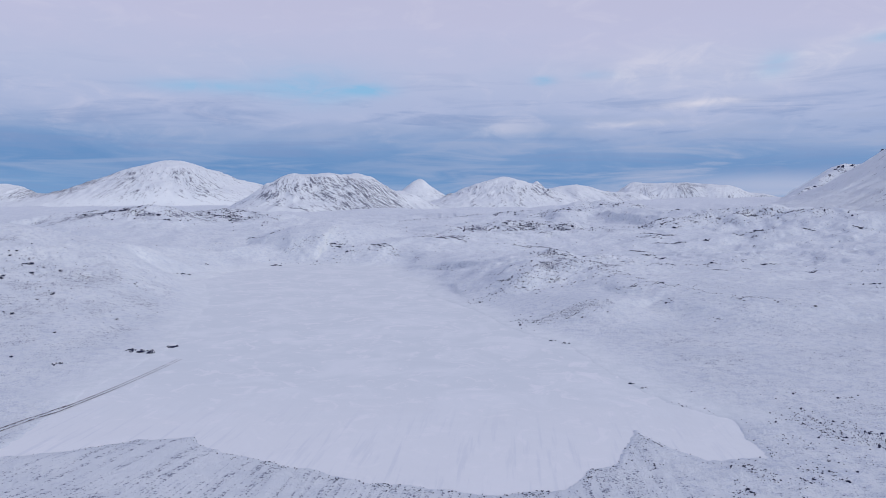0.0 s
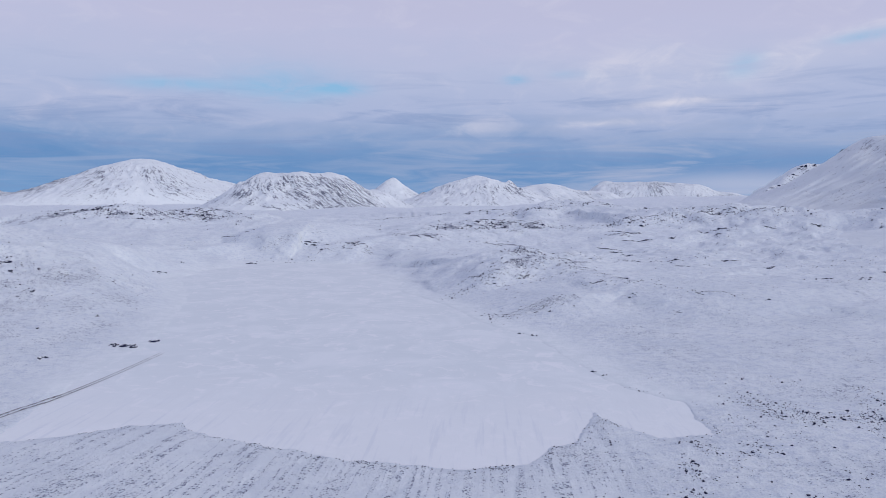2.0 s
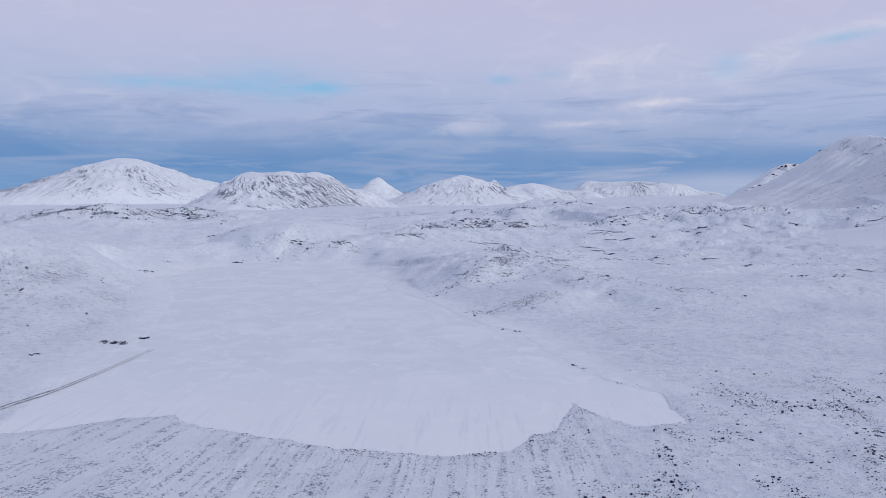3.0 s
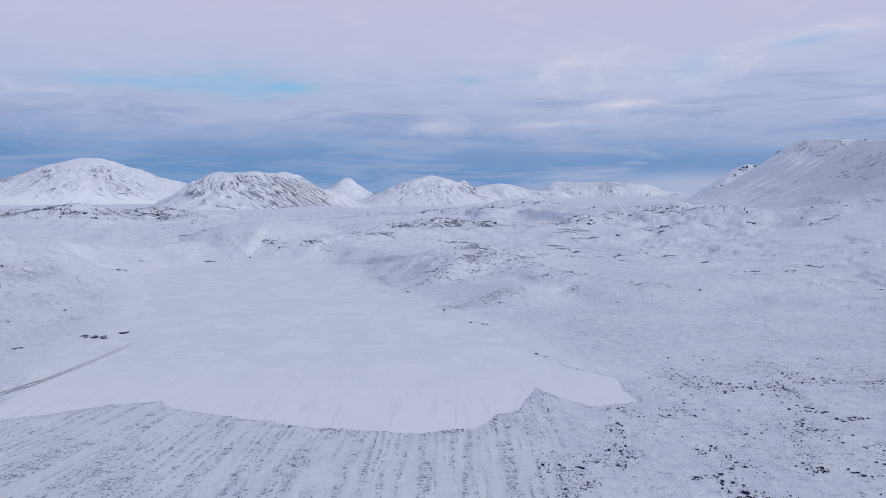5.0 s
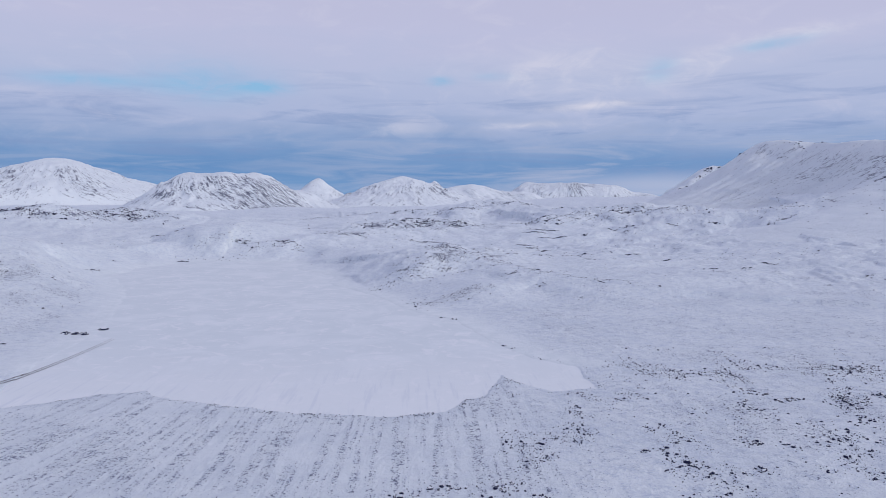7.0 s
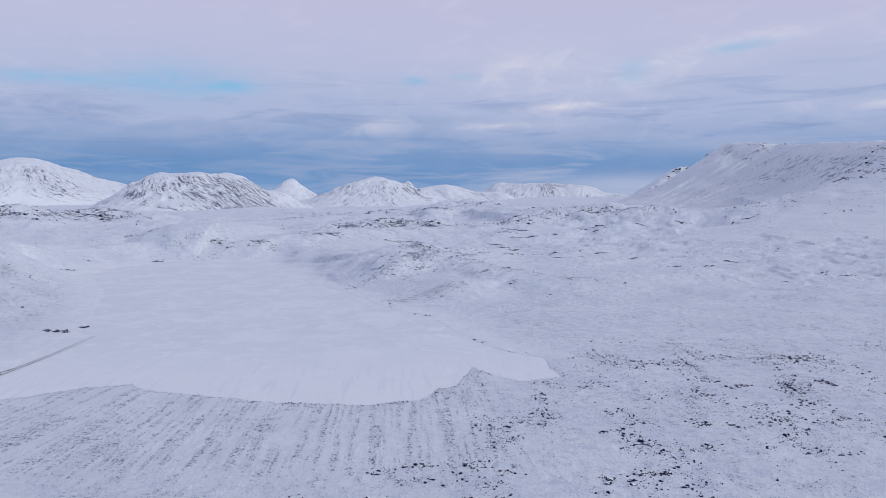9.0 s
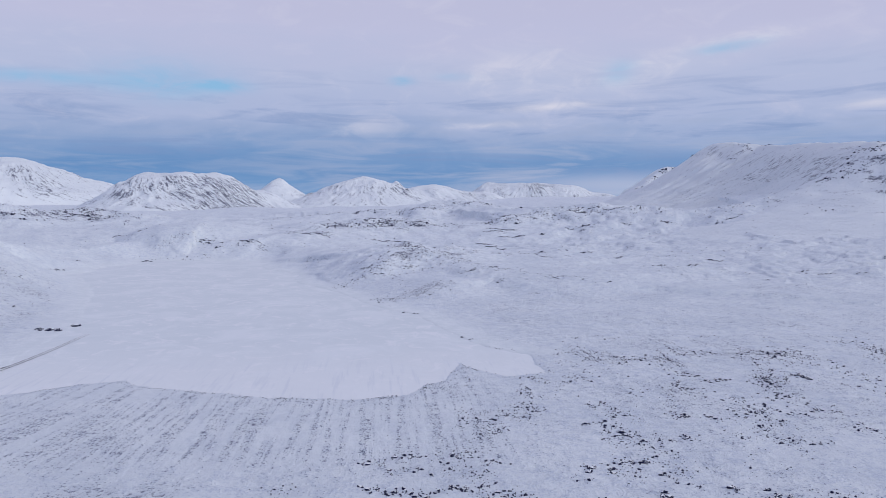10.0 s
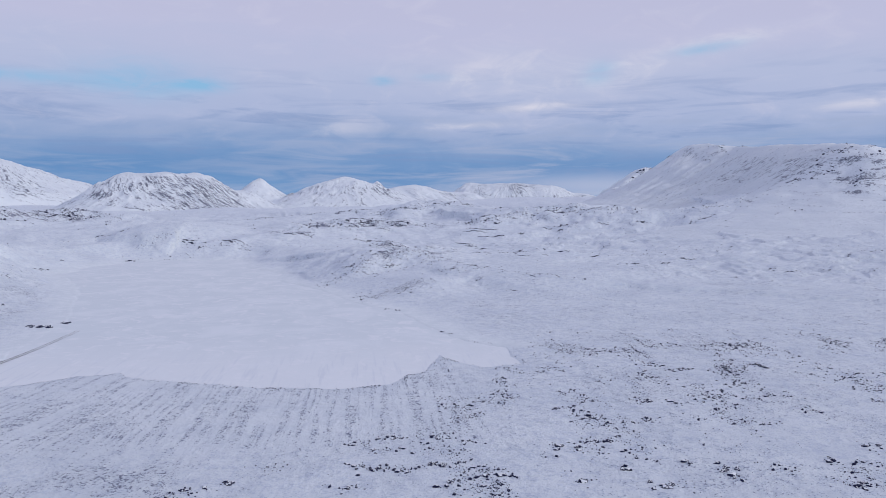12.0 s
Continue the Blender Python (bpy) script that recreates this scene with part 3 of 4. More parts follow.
mountain("low broad snow-covered mountain with a smooth crown", (-9, 3298), -0.5, 900, 520,
         [(0, 0, 158, 300, 330, 320, 1.6), (330, 230, 126, 300, 300, 260, 1.8), (560, 230, 92, 240, 260, 220, 1.8)], 0.12, 4.5, 1.0, 400, [(190, -140, 90, 0.50), (-230, -100, 60, 0.12), (480, 160, 120, 0.3)],
         fan=(-360, 420, -1.3, 1.5, 1.0), bands=[(-60, 40, 20, 120, 0.12), (30, 30, 30, 120, 0.15)])
mountain("long flat-topped snowy mountain far down the valley", (880, 4090), 12.0, 900, 420,
         [(-190, 0, 150, 150, 260, 250, 1.8), (20, 20, 146, 330, 330, 260, 3.2), (230, 0, 136, 200, 220, 250, 2.2), (420, 0, 92, 200, 200, 200, 1.8)], 0.24, 5.5, 1.0, 500, [(-150, -60, 60, 0.35), (230, -80, 70, 0.18), (60, -100, 90, 0.15)])
mountain("dark distant hill top showing behind nearer snow", (190, 4780), 2.2, 260, 200,
         [(0, 0, 172, 90, 90, 120, 1.6)], 1.4, 8.0, 1.0, 600)


RIM = {}


def rim_height(x, y):
    """Height of the long ridge, read off its grid."""
    i, j = np.searchsorted(RIM["y"], y) - 1, np.searchsorted(RIM["x"], x) - 1
    return RIM["z"][i, j]


def build_rim():
    """The long ridge on the east side: steep under its crest, then a hollow slope."""
    crest = [(611, 1310, 106), (620, 1276, 128), (629, 1252, 144), (638, 1221, 154), (646, 1195, 158), (663, 1153, 155), (682, 1120, 148), (686, 1073, 146),
             (689, 1013, 146), (696, 925, 141), (688, 859, 135), (678, 805, 130), (760, 832, 128), (960, 900, 124)]
    spur = [(590, 690, 58), (612, 718, 80), (642, 757, 106), (676, 802, 130)]
    horn = [(600, 1680, 52), (633, 1707, 68), (718, 1783, 100), (770, 1812, 137), (790, 1825, 148), (842, 1841, 147), (900, 1840, 140), (1100, 1800, 150)]
    x, y = np.meshgrid(np.arange(120, 1400, 4.0), np.arange(420, 2060, 4.0))
    bx, by = x + fbm(x, y, 110, 3, 701) * 6, y + fbm(x, y, 110, 3, 705) * 6
    soft, total = 15.0, np.full(x.shape, 1e-30)
    top, along, side, run = np.zeros(x.shape), np.zeros(x.shape), np.zeros(x.shape), 0.0
    for (ax, ay, az), (cx, cy, cz) in zip(crest, crest[1:]):
        ex, ey = cx - ax, cy - ay
        size = math.hypot(ex, ey)
        s = np.clip(((bx - ax) * ex + (by - ay) * ey) / size ** 2, 0, 1)
        weight = np.exp(-np.minimum(np.hypot(bx - ax - s * ex, by - ay - s * ey) / soft, 60))
        total, top, along = total + weight, top + weight * (az + s * (cz - az)), along + weight * (run + s * size)
        side = side + weight * ((bx - ax) * ey - (by - ay) * ex) / size
        run += size
    top, along, side, d = top / total + 5 + fbm(x, y, 45, 3, 745) * 2.2, along / total, side / total, np.maximum(-soft * np.log(total), 0)
    behind = smooth(side, 40, -40)
    d = d * (1 - 0.75 * behind * smooth(along, 20, 120))
    fall = np.exp(-((d / 185) ** 1.05))
    z = top * fall
    edge = crest_line(bx, by, spur, 0.36, 0.80, 5)[0]
    z = np.logaddexp(z / 3, edge / 3) * 3
    jag = fbm(x, y, 34, 4, 741)
    tip, front = crest_line(bx, by, horn, 0.48, 0.5, 4)
    z = np.maximum(z, tip + jag * 4)
    groove = ridged(along + fbm(x, y, 60, 2, 711) * 3 + d * 0.12, d * 0.10, 17, 3, 715)
    face = smooth(d, 4, 40) * smooth(d, 330, 120) * smooth(along, -10, 150)
    z = z + groove * 3.2 * face + fbm(x, y, 60, 5, 721) * 1.3 * smooth(fall, 0.1, 0.5) - 4
    slope = np.hypot(*np.gradient(z, 4.0))
    crown = smooth(d, 110, 20) * (0.25 + 0.75 * smooth(along, 170, 330)) * smooth(fbm(x, y, 40, 3, 735), -0.3, 0.4) * (1 - behind)
    under = smooth(d, 4, 14) * smooth(fbm(x, y, 26, 4, 735), -0.12, 0.35) * (1 - behind)
    rocky = face * (0.12 + 0.16 * groove) * (0.45 + 0.55 * smooth(along, 160, 300)) * smooth(d, 260, 60) + 0.07 * smooth(slope, 0.6, 0.95)
    rocky = rocky + 0.46 * under * smooth(d, 42, 16) * smooth(along, 60, 100) * smooth(along, 250, 190) + 0.35 * under * smooth(d, 26, 8) * smooth(along, 20, 60)
    rocky = rocky + 0.46 * under * smooth(d, 110, 60) * smooth(d, 20, 45) * smooth(along, 400, 470) * smooth(along, 640, 560) + 0.45 * smooth(np.abs(edge - z), 12, 2) * smooth(jag, -0.1, 0.4)
    rocky = rocky + 1.0 * smooth(front, -6, 4) * smooth(front, 90, 30) * (y > 1500) * smooth(jag, -0.35, 0.2) + 0.16 * fbm(x, y, 60, 4, 731) * smooth(fall, 0.2, 0.6)
    RIM.update(x=x[0], y=y[:, 0], z=z)
    rim = new("mountain", sheet("mountain", x, y, z, RIDGE, {"rocky": np.clip(rocky, 0, 1), "lane": along + d * 0.12 + fbm(x, y, 60, 2, 711) * 3, "fall": d}))
    tagged(rim, "long steep snowy ridge with dark grooves under its flat crest", "mountain", group="mountains round the valley", kind="structure")


build_rim()

# ---- rocks and stones ----


def rock_mesh(seed, detail=2):
    """An angular, snow-dusted boulder about one metre across, its foot sunk below its origin."""
    bm = bmesh.new()
    bmesh.ops.create_icosphere(bm, subdivisions=detail, radius=0.5)
    chance = random.Random(seed)
    cuts = [(Vector((chance.uniform(-1, 1), chance.uniform(-1, 1), chance.uniform(-0.3, 1))).normalized(), chance.uniform(0.26, 0.40)) for _ in range(7)]
    stretch = Vector((chance.uniform(0.9, 1.3), chance.uniform(0.7, 1.0), chance.uniform(0.55, 0.85)))
    for v in bm.verts:
        for way, far in cuts:
            over = v.co.dot(way) - far
            if over > 0:
                v.co -= way * over * 0.9
        v.co += v.co.normalized() * noise.noise(v.co * 3.1 + Vector((seed, 0, 0))) * 0.10
        v.co = Vector((v.co.x * stretch.x, v.co.y * stretch.y, v.co.z * stretch.z + 0.16))
    mesh = bpy.data.meshes.new("rock")
    bm.to_mesh(mesh)
    bm.free()
    mesh.materials.append(ROCK)
    return mesh


def cap_mesh(rock, seed):
    """The snow that lies on the flat upper faces of a boulder."""
    bm = bmesh.new()
    bm.from_mesh(rock)
    bm.normal_update()
    low = [f for f in bm.faces if f.normal.z + 0.35 * noise.noise(f.calc_center_median() * 4 + Vector((0, seed, 0))) < 0.74]
    bmesh.ops.delete(bm, geom=low, context="FACES")
    rim = {v for e in bm.edges if e.is_boundary for v in e.verts}
    for v in bm.verts:
        v.co += v.normal * (0.006 if v in rim else 0.045)
    mesh = bpy.data.meshes.new("snow_cap")
    bm.to_mesh(mesh)
    bm.free()
    mesh.shade_smooth()
    mesh.materials.append(ICE)
    return mesh


ROCKS = [rock_mesh(k) for k in range(8)]
CAPS = [cap_mesh(mesh, k) for k, mesh in enumerate(ROCKS)]
chance = np.random.default_rng(5)


def heap(name, label, x, y, size, height=land):
    """Many loose stones as one object."""
    t = (1 + 5 ** 0.5) / 2
    base = np.array([(-1, t, 0), (1, t, 0), (-1, -t, 0), (1, -t, 0), (0, -1, t), (0, 1, t), (0, -1, -t), (0, 1, -t), (t, 0, -1), (t, 0, 1), (-t, 0, -1), (-t, 0, 1)]) / 3.8
    tri = np.array([(0, 11, 5), (0, 5, 1), (0, 1, 7), (0, 7, 10), (0, 10, 11), (1, 5, 9), (5, 11, 4), (11, 10, 2), (10, 7, 6), (7, 1, 8),
                    (3, 9, 4), (3, 4, 2), (3, 2, 6), (3, 6, 8), (3, 8, 9), (4, 9, 5), (2, 4, 11), (6, 2, 10), (8, 6, 7), (9, 8, 1)])
    k = len(x)
    shape = base[None] * chance.uniform(0.65, 1.25, (k, 12, 1)) * chance.uniform(0.6, 1.3, (k, 1, 3)) * (1, 1, 0.75)
    a = chance.uniform(0, 6.28, k)
    c, s = np.cos(a)[:, None], np.sin(a)[:, None]
    px = (shape[..., 0] * c - shape[..., 1] * s) * size[:, None] + x[:, None]
    py = (shape[..., 0] * s + shape[..., 1] * c) * size[:, None] + y[:, None]
    pz = (shape[..., 2] + 0.10) * size[:, None] + height(x, y)[:, None]
    mesh = bpy.data.meshes.new(name)
    mesh.from_pydata(np.stack([px, py, pz], -1).reshape(-1, 3), [], (tri[None] + 12 * np.arange(k)[:, None, None]).reshape(-1, 3).tolist())
    mesh.materials.append(ROCK)
    return tagged(new(name, mesh), label, "stones", kind="stuff")


def scatter(count, box, density):
    """Places in the box (x0, y0, x1, y1), thinned by a density from 0 to 1."""
    x, y = chance.uniform(box[0], box[2], count), chance.uniform(box[1], box[3], count)
    keep = chance.uniform(0, 1, count) < density(x, y)
    return x[keep], y[keep]


def boulder_field(x, y):
    east = smooth(x - 0.33 * (y - 60), 5, 45) * smooth(y, 260, 205)
    clumps = smooth(fbm(x, y * 0.55, 20, 3, 61) + 0.35 * fbm(x, y, 7, 2, 65), 0.10, 0.75)
    return east * clumps * smooth(shore(x, y), 1.5, 6)


# groups of boulders: middle, half widths, how many, largest size
NEAR_GROUPS = [(25.1, 96.4, 4.3, 1.6, 8, 0.8), (33.9, 99.4, 3.7, 1.6, 9, 0.9), (45.8, 99.0, 3.1, 4.0, 12, 0.8), (32.0, 89.9, 6.4, 2.1, 14, 0.9),
               (23.5, 80.1, 2.7, 1.6, 10, 1.0), (30.0, 77.3, 3.9, 2.1, 16, 1.0), (41.9, 77.5, 4.0, 1.6, 14, 1.2), (35.8, 75.4, 3.2, 1.1, 10, 0.9),
               (42.9, 64.5, 1.5, 1.6, 4, 1.2), (22.2, 65.7, 2.5, 2.1, 8, 0.8), (52.0, 73.9, 3.2, 3.1, 12, 0.9), (57.6, 69.0, 1.5, 1.6, 5, 1.4),
               (52.6, 63.0, 2.4, 2.0, 8, 0.8), (50.8, 92.4, 2.9, 2.1, 10, 0.7), (-12.3, 67.9, 3.4, 3.1, 12, 1.0), (-4.8, 72.0, 1.4, 1.0, 7, 1.0)]
EAST_GROUPS = [(4.1, 80.2, 3.9, 2.7, 14, 0.6), (82.1, 120.3, 3.3, 1.6, 8, 0.8), (90.2, 136.4, 3.9, 4.4, 7, 0.8), (90.1, 110.3, 1.9, 3.9, 7, 1.3),
               (73.5, 86.5, 1.8, 2.1, 8, 1.1), (78.2, 85.0, 0.8, 1.5, 3, 1.1), (73.7, 64.1, 2.4, 1.1, 7, 1.2), (88.3, 88.9, 3.7, 2.5, 14, 1.1),
               (89.8, 81.0, 1.7, 2.9, 7, 0.9), (104.9, 105.4, 4.0, 2.4, 10, 1.0), (112.1, 125.4, 2.5, 3.4, 12, 1.1), (120.1, 120.9, 2.5, 2.8, 7, 1.0),
               (133.3, 175.0, 4.2, 5.2, 12, 1.2), (125.4, 153.3, 6.9, 11.4, 26, 1.0), (142.3, 165.4, 3.9, 1.9, 9, 1.1), (158.0, 164.1, 8.1, 3.7, 20, 1.1)]
OUTER_GROUPS = [(173.8, 164.7, 1.1, 4.4, 3, 1.6), (185.0, 206.3, 11.0, 6.7, 24, 1.0), (193.2, 170.7, 6.3, 8.1, 18, 1.0), (134.0, 125.1, 7.5, 5.0, 18, 0.9),
                (150.5, 141.9, 5.7, 7.7, 20, 0.9), (154.5, 124.9, 7.4, 4.8, 18, 0.9), (137.8, 99.8, 4.4, 1.8, 9, 0.8), (85.7, 70.1, 1.6, 2.0, 6, 1.1),
                (100.4, 70.7, 1.0, 1.4, 4, 1.4), (107.9, 63.9, 2.0, 3.4, 9, 1.3), (90.4, 58.9, 3.1, 1.9, 7, 1.1), (135.0, 68.2, 1.5, 2.2, 6, 1.3),
                (132.6, 53.2, 2.9, 2.5, 6, 1.2), (194.3, 148.9, 9.6, 5.9, 22, 0.9), (104.0, 183.7, 8.6, 11.8, 16, 0.7), (152.2, 73.7, 2.6, 7.9, 10, 1.0)]
SHORE_GROUPS = [(63.1, 258.7, 3.0, 1.5, 9, 1.1), (67.8, 252.8, 2.1, 1.0, 5, 0.9), (41.9, 335.4, 2.6, 2.1, 5, 1.1), (48.5, 328.9, 4.1, 1.6, 6, 1.1),
                (-134.4, 294.5, 3.0, 1.8, 6, 2.0), (-127.8, 295.0, 3.1, 3.0, 10, 2.3), (-123.0, 307.3, 2.7, 1.0, 6, 2.2), (217.1, 893.2, 3.2, 2.0, 3, 4.0)]
WEST_GROUPS = [(-168.9, 267.5, 0.6, 0.8, 1, 1.4), (-148.0, 264.1, 1.3, 1.7, 4, 1.2), (-171.1, 351.3, 1.3, 2.2, 3, 1.1), (-176.7, 309.7, 0.7, 0.9, 2, 1.1),
               (-221.0, 375.0, 1.2, 0.9, 2, 2.2), (-220.0, 362.2, 1.3, 0.9, 3, 1.3), (-214.7, 333.1, 1.6, 0.8, 4, 1.6), (-266.3, 422.3, 1.2, 3.8, 3, 3.2),
               (-241.7, 418.7, 1.2, 1.3, 2, 2.2), (-252.2, 405.3, 1.1, 1.3, 2, 2.0), (-227.8, 418.7, 3.7, 3.6, 8, 1.3), (-280.9, 432.0, 8.2, 4.6, 10, 1.6),
               (-212.5, 435.8, 16.1, 8.9, 12, 1.2), (-255.2, 426.0, 8.9, 6.8, 8, 1.4), (-258.1, 387.0, 2.4, 2.5, 3, 2.2), (-179.0, 326.3, 20.0, 20.0, 10, 0.7)]
# long low ledges of lava: middle and half length
LEDGES = [(114, 581, 5), (119, 567, 9), (145, 679, 7), (157, 669, 7), (147, 586, 4), (153, 755, 12), (180, 857, 10), (197, 848, 11), (182, 805, 9),
          (231, 815, 3), (285, 827, 4), (219, 590, 5), (241, 617, 5), (215, 625, 3), (276, 849, 7), (295, 843, 9), (341, 839, 4), (345, 833, 5),
          (387, 817, 6), (74, 529, 9), (33, 462, 9), (51, 479, 7), (91, 438, 7), (108, 410, 4), (147, 401, 5), (125, 377, 3), (-108, 737, 7),
          (-149, 740, 5), (-243, 815, 10), (168, 528, 5), (237, 546, 3), (246, 474, 4)]

FAR_LEDGES = [(242, 458, 4), (277, 486, 7), (306, 512, 8), (292, 406, 3), (337, 435, 6), (344, 421, 6), (365, 412, 4), (392, 398, 5), (452, 478, 9),
              (494, 655, 8), (428, 760, 5), (450, 769, 12), (419, 463, 2), (180, 596, 6), (188, 544, 5), (222, 589, 7), (232, 537, 2), (-238, 578, 6),
              (-199, 692, 5), (-156, 747, 12), (-100, 739, 11), (-266, 820, 14), (-453, 1104, 14), (-422, 1097, 14), (-394, 1111, 14), (35, 791, 10),
              (53, 800, 12), (-31, 787, 8), (-49, 782, 6), (197, 793, 7), (176, 834, 14)]


def build_groups():
    named, small = [], []
    for groups, label, group in ((NEAR_GROUPS + EAST_GROUPS + OUTER_GROUPS, "dark lava boulder dusted with snow on the white ground", "boulders on the snowfield"),
                                 (SHORE_GROUPS, "dark snow-capped boulder beside the frozen lake", "boulders by the lake"),
                                 (WEST_GROUPS, "dark boulder on the open snow slope", "boulders on the slope")):
        for cx, cy, rx, ry, count, most in groups:
            for k in range(count * (2 if most < 1.9 and cy < 240 else 1)):
                x, y = cx + chance.normal(0, 0.62) * rx, cy + chance.normal(0, 0.62) * ry
                size = most * (1.15 if k == 0 else 0.28 + 0.80 * chance.uniform() ** 1.6)
                (named if size > 0.62 * most and size > 0.55 else small).append((x, y, size, label, group))
    named.sort(key=lambda rock: -rock[2])
    small += named[300:]
    named = named[:300]
    heights = land(np.array([r[0] for r in named]), np.array([r[1] for r in named]))
    for k, ((x, y, size, label, group), z) in enumerate(zip(named, heights)):
        rock = new("rock", ROCKS[k % len(ROCKS)])
        rock.matrix_world = pose(x, y, max(z, 0), chance.uniform(-8, 8), chance.uniform(-8, 8), chance.uniform(0, 360)) @ Matrix.Diagonal((size * 1.4, size * 1.15, size * 0.9, 1))
        tagged(rock, label, "rock", group=group)
        cap = new("snow_cap", CAPS[k % len(CAPS)])
        cap.parent = rock
        tagged(cap, "thin white snow cap")
    heap("scattered_stones", "dark lava stones lying among the boulders", *np.array([r[:3] for r in small]).T)


def build_ledges():
    for cx, cy, half in LEDGES + FAR_LEDGES:
        count = int(6 + half * 1.5)
        along = np.linspace(-1, 1, count) * half
        x, y = cx + along, cy + along * chance.uniform(-0.45, 0.25) + chance.normal(0, 1.8, count)
        size = (0.35 + 1.2 * chance.uniform(0, 1, count) ** 2) * (1 - 0.5 * np.abs(along) / half) * np.clip(cy / 400, 0.9, 2.0)
        ledge = new("rock_ledge")
        ledge.matrix_world = pose(cx, cy, float(land(np.array([cx * 1.0]), np.array([cy * 1.0]))[0]))
        for k, (px, py, pz, big) in enumerate(zip(x, y, land(x, y), size)):
            stone = new("stone", ROCKS[k % len(ROCKS)])
            stone.parent = ledge
            stone.matrix_local = ledge.matrix_world.inverted() @ pose(px, py, pz, 0, 0, chance.uniform(-30, 30)) @ Matrix.Diagonal((big * 1.7, big, big * 0.8, 1))
        tagged(ledge, "long low ledge of dark lava edged with snow", "rock", group="lava ledges")


def build_rocks():
    build_groups()
    build_ledges()
    x, y = scatter(110000, (-10, 40, 330, 290), boulder_field)
    heap("scattered_stones", "many small dark lava stones half buried in snow", x, y, np.minimum(0.20 + 0.26 * chance.pareto(3.0, len(x)), 1.0))

    # stones washed up along the shore nearest to the slope of drifts
    x, y = scatter(110000, (-105, 148, 98, 240), lambda x, y: oval(lake_side(x, y) + fbm(x, y, 17.0, 3, 41) * 1.6, x * 0, 1.0, 0, 2.0, 1e9) * (1 - 0.85 * smooth(x, 60, 72)) * 0.42 * (0.10 + 0.5 * 1.2 * smooth(fbm(x, y, 14, 2, 67), -0.1, 0.5)) * smooth(x, -100, -75))
    heap("shore_stones", "line of small dark stones along the lake shore", x, y, chance.uniform(0.15, 0.50, len(x)) * (0.6 + 0.4 * smooth(x, -60, -30)))

    # broken edges of the low lava steps between the lake and the plateau
    def edges(x, y):
        ledge = fbm(x, y, 46, 4, 101)
        lines = np.exp(-((ledge - 0.07) / 0.035) ** 2) + 0.8 * np.exp(-((ledge - 0.48) / 0.035) ** 2)
        gaps = smooth(fbm(x, y, 30, 3, 137), 0.0, 0.45)
        smooth_dome = 1 - 0.9 * oval(x, y, -172, 780, 90, 90, 0, 1.6)
        return lines * gaps * smooth_dome * smooth(np.hypot(x - 24, y + 45), 400, 520) * smooth(shore(x, y), 6, 20) * 0.75
    x, y = scatter(42000, (-330, 330, 520, 1050), edges)
    heap("scattered_stones", "dark lava stones along the low snowy ledges", x, y, np.minimum(0.5 + 0.4 * chance.pareto(3.0, len(x)), 1.8) * np.clip(y / 650, 0.75, 1.4))

    # rocks that break out along the crest lines
    for points, south, north, round_off, stones, reach in CRESTS:
        length = sum(math.hypot(b[0] - a[0], b[1] - a[1]) for a, b in zip(points, points[1:]))
        far = sum(p[1] for p in points) / len(points)
        count = int(length * stones * (3.8 if far < 650 else 2.4))
        if not count:
            continue
        pick = chance.integers(0, len(points) - 1, count)
        a, b, s = np.array(points)[pick], np.array(points)[pick + 1], chance.uniform(0, 1, count)
        mid, way = a[:, :2] + (b - a)[:, :2] * s[:, None], (b - a)[:, :2] / np.hypot(b[:, 0] - a[:, 0], b[:, 1] - a[:, 1])[:, None]
        off = np.abs(chance.normal(0, 0.34, count)) * reach - 2 + np.where(chance.uniform(0, 1, count) < 0.25, chance.uniform(0, 0.5, count) * reach, 0)
        x, y = mid[:, 0] + way[:, 1] * off, mid[:, 1] - way[:, 0] * off
        x, y = x - fbm(x, y, 38, 3, 151) * 5, y - fbm(x, y, 38, 3, 155) * 5
        keep = (fbm(x, y, 20, 3, 191) > -0.22) & (shore(x, y) > 3)
        x, y = x[keep], y[keep]
        heap("outcrop_stones", "dark rocks along the crest of a low snowy ridge", x, y, np.minimum(0.42 + 0.46 * chance.pareto(3, len(x)), 2.0) * np.clip(far / 620, 0.75, 1.7))

    # outcrops on the ridges
    near_spots = [(30, 478, 24, 5, 110, 1.5), (56, 500, 26, 8, 170, 1.7), (66, 570, 26, 10, 130, 1.9), (60, 480, 30, 16, 90, 1.5), (48, 386, 22, 10, 80, 1.1),
                  (108, 440, 24, 14, 40, 1.2), (0, 880, 50, 16, 200, 2.4), (52, 915, 46, 14, 300, 2.6), (100, 905, 30, 16, 110, 2.2), (-50, 795, 26, 12, 90, 2.2),
                  (-112, 728, 26, 10, 90, 2.4), (110, 1165, 50, 22, 110, 2.6), (190, 1190, 50, 24, 90, 2.6)]
    far_spots = [(0, 1225, 60, 12, 90, 2.2), (250, 1085, 20, 10, 20, 3.0), (220, 915, 34, 18, 160, 2.4), (300, 935, 60, 22, 330, 2.6), (365, 910, 34, 20, 140, 2.2),
                 (470, 810, 50, 20, 60, 1.8), (130, 600, 70, 30, 90, 1.8), (-520, 1020, 70, 26, 420, 3.2), (-410, 1115, 50, 22, 340, 3.2), (-240, 395, 55, 55, 150, 1.4),
                 (-165, 700, 30, 12, 40, 1.8), (300, 560, 55, 26, 70, 1.8)]
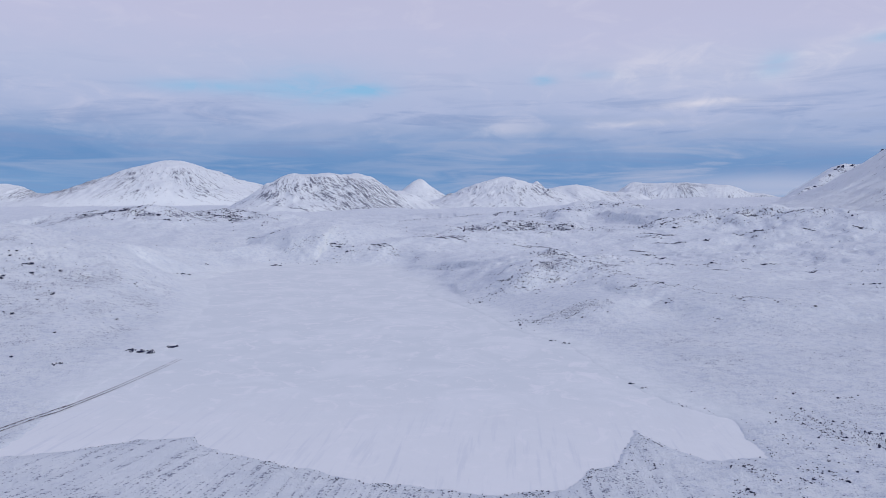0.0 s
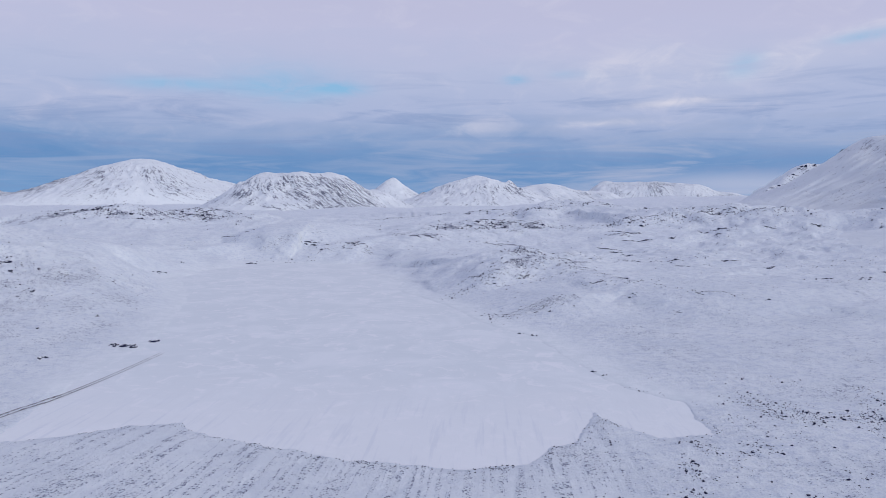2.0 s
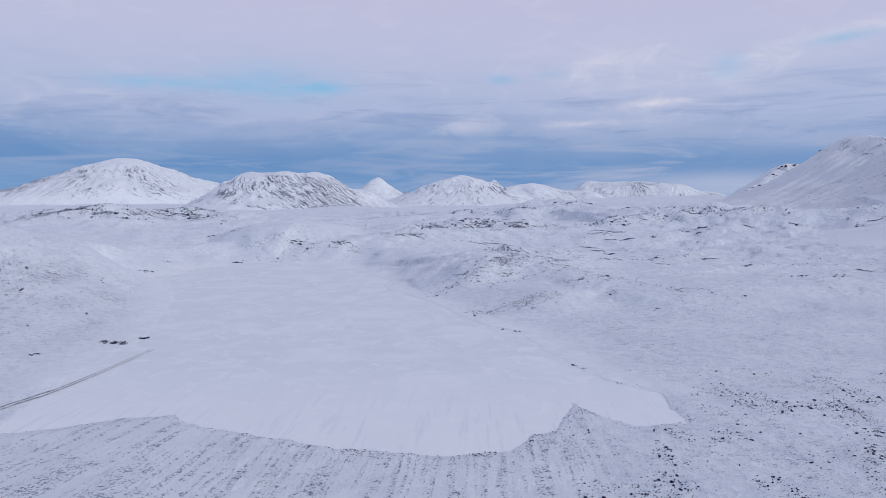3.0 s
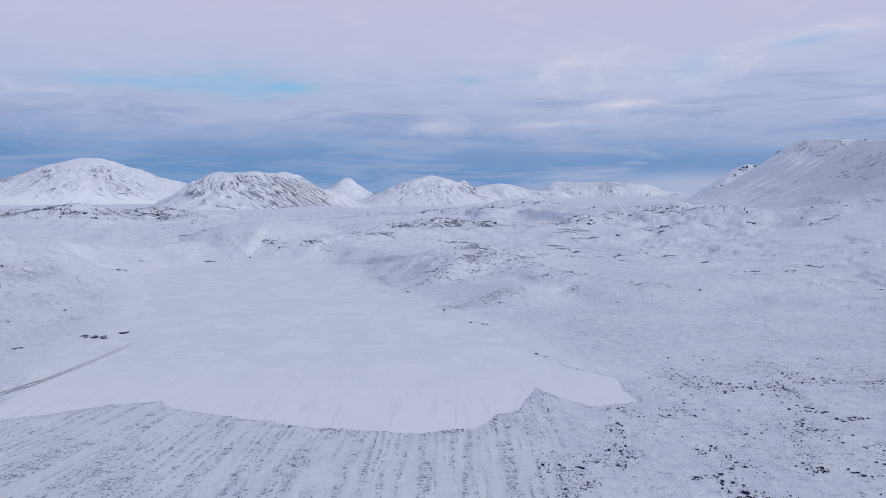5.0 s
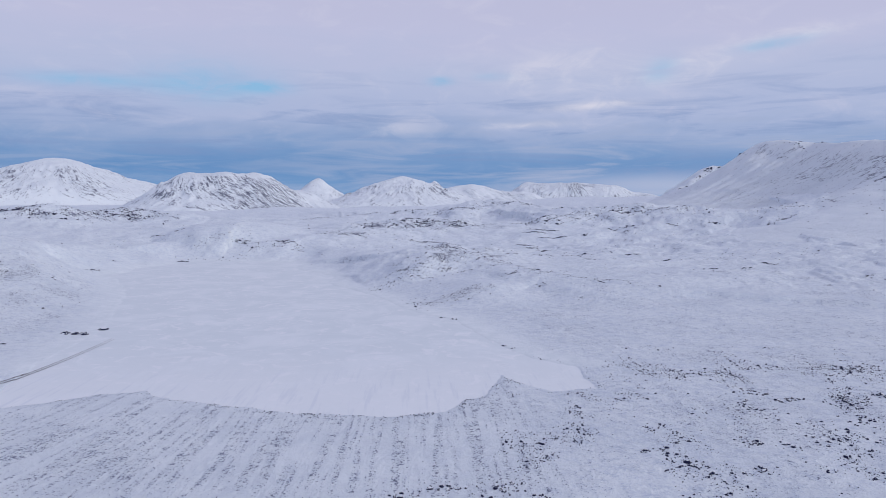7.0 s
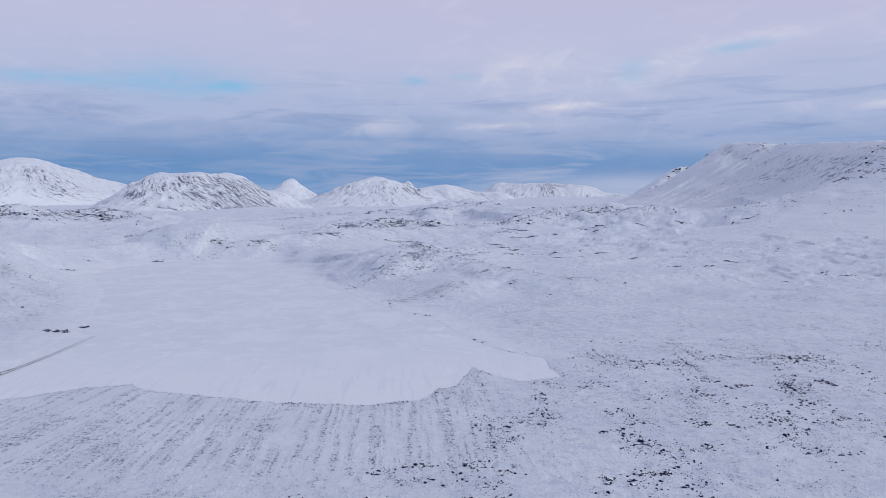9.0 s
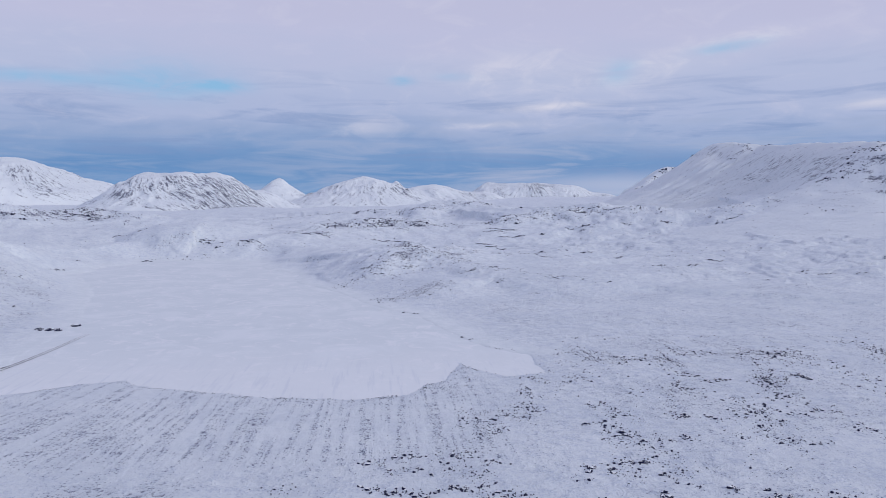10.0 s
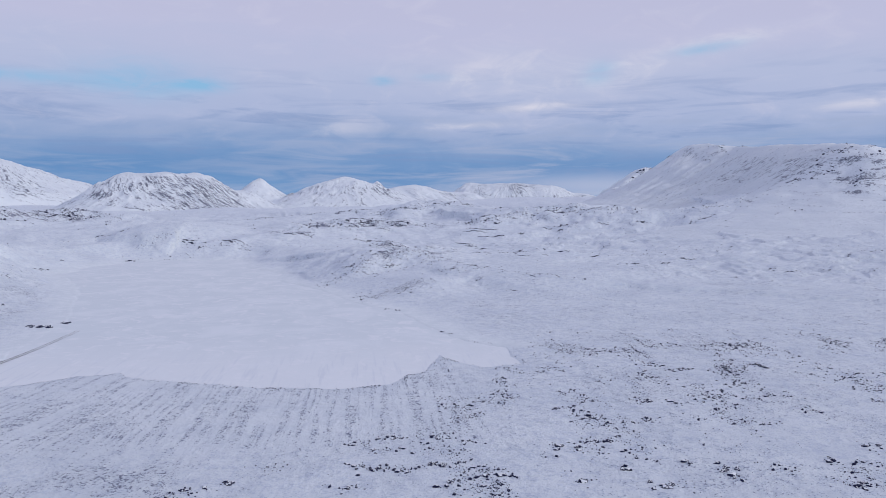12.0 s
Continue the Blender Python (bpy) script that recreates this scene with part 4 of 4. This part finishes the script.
    for cx, cy, rx, ry, count, most in near_spots + far_spots:
        x, y = chance.normal(cx, rx * 0.6, count * 6), chance.normal(cy, ry * 0.6, count * 6)
        keep = (np.abs(fbm(x, y, rx * 0.5, 3, 69) - 0.05) < 0.10) & (shore(x, y) > 3)
        x, y = x[keep][:count], y[keep][:count]
        heap("outcrop_stones", "dark rocks breaking through snow on a low ridge", x, y, np.minimum(0.9 + 0.6 * chance.pareto(3, len(x)), most * 1.3) * np.clip(cy / 900, 0.55, 1.2))


def build_crags():
    """Rocks that break through the snow under the crest of the long ridge."""
    for cx, cy, rx, ry, turn, count, most in ((640, 1152, 26, 7, -65, 70, 3.0), (660, 1128, 24, 6, -60, 50, 2.8), (628, 1112, 14, 9, -60, 36, 2.8), (620, 1250, 26, 4, -70, 40, 2.8),
                                              (588, 788, 20, 6, -50, 60, 2.6), (612, 785, 24, 12, -50, 110, 2.4), (640, 778, 22, 14, -50, 130, 2.4), (655, 822, 22, 20, -60, 110, 2.2), (612, 722, 34, 6, 52, 50, 2.2),
                                              (790, 1808, 26, 8, 20, 110, 5.4), (738, 1780, 40, 6, 42, 80, 5.0), (660, 1718, 40, 5, 42, 50, 4.4), (545, 760, 60, 50, -60, 24, 1.9), (520, 700, 20, 6, -10, 16, 1.8)):
        u, v = chance.normal(0, 0.7, count * 2) * rx, chance.normal(0, 0.7, count * 2) * ry
        c, s = math.cos(radians(turn)), math.sin(radians(turn))
        x, y = cx + u * c - v * s, cy + u * s + v * c
        keep = fbm(x, y, 18, 2, 69) > -0.15
        x, y = x[keep][:count], y[keep][:count]
        heap("ridge_crags", "dark rock crags breaking through snow on a steep ridge", x, y, np.minimum(1.5 + 1.3 * chance.pareto(2.4, len(x)), most * 1.6), rim_height)


def build_tracks():
    """A pair of wheel ruts that ends beside the rocks on the west shore."""
    line = [(-125, 130), (-115.6, 191.6), (-112.4, 212.9), (-110.4, 230), (-109.0, 250), (-108.2, 284)]
    track = new("vehicle_track")
    py = np.arange(130, 284, 0.8)
    cx = np.interp(py, [p[1] for p in line], [p[0] for p in line])
    cx = np.convolve(np.pad(cx, 30, mode="reflect", reflect_type="odd"), np.ones(61) / 61, "valid")
    for offset, seed in ((-0.85, 3), (0.85, 9)):
        wide = 0.32 + 0.12 * grid_noise(py / 3.0, py * 0, seed) - 0.24 * smooth(py, 205, 284)
        across = np.linspace(-1, 1, 5)
        x = cx[:, None] + offset + across[None] * wide[:, None]
        y = np.repeat(py[:, None], 5, 1)
        z = np.maximum(land(x, y), 0.0) + 0.10 - 0.05 * (1 - across[None] ** 2)
        rut = new("wheel_rut", sheet("wheel_rut", x, y, z, RUT))
        rut.parent = track
    tagged(track, "pair of brown slushy wheel ruts across the snow", "track", kind="structure")


build_rocks()
build_crags()
build_tracks()
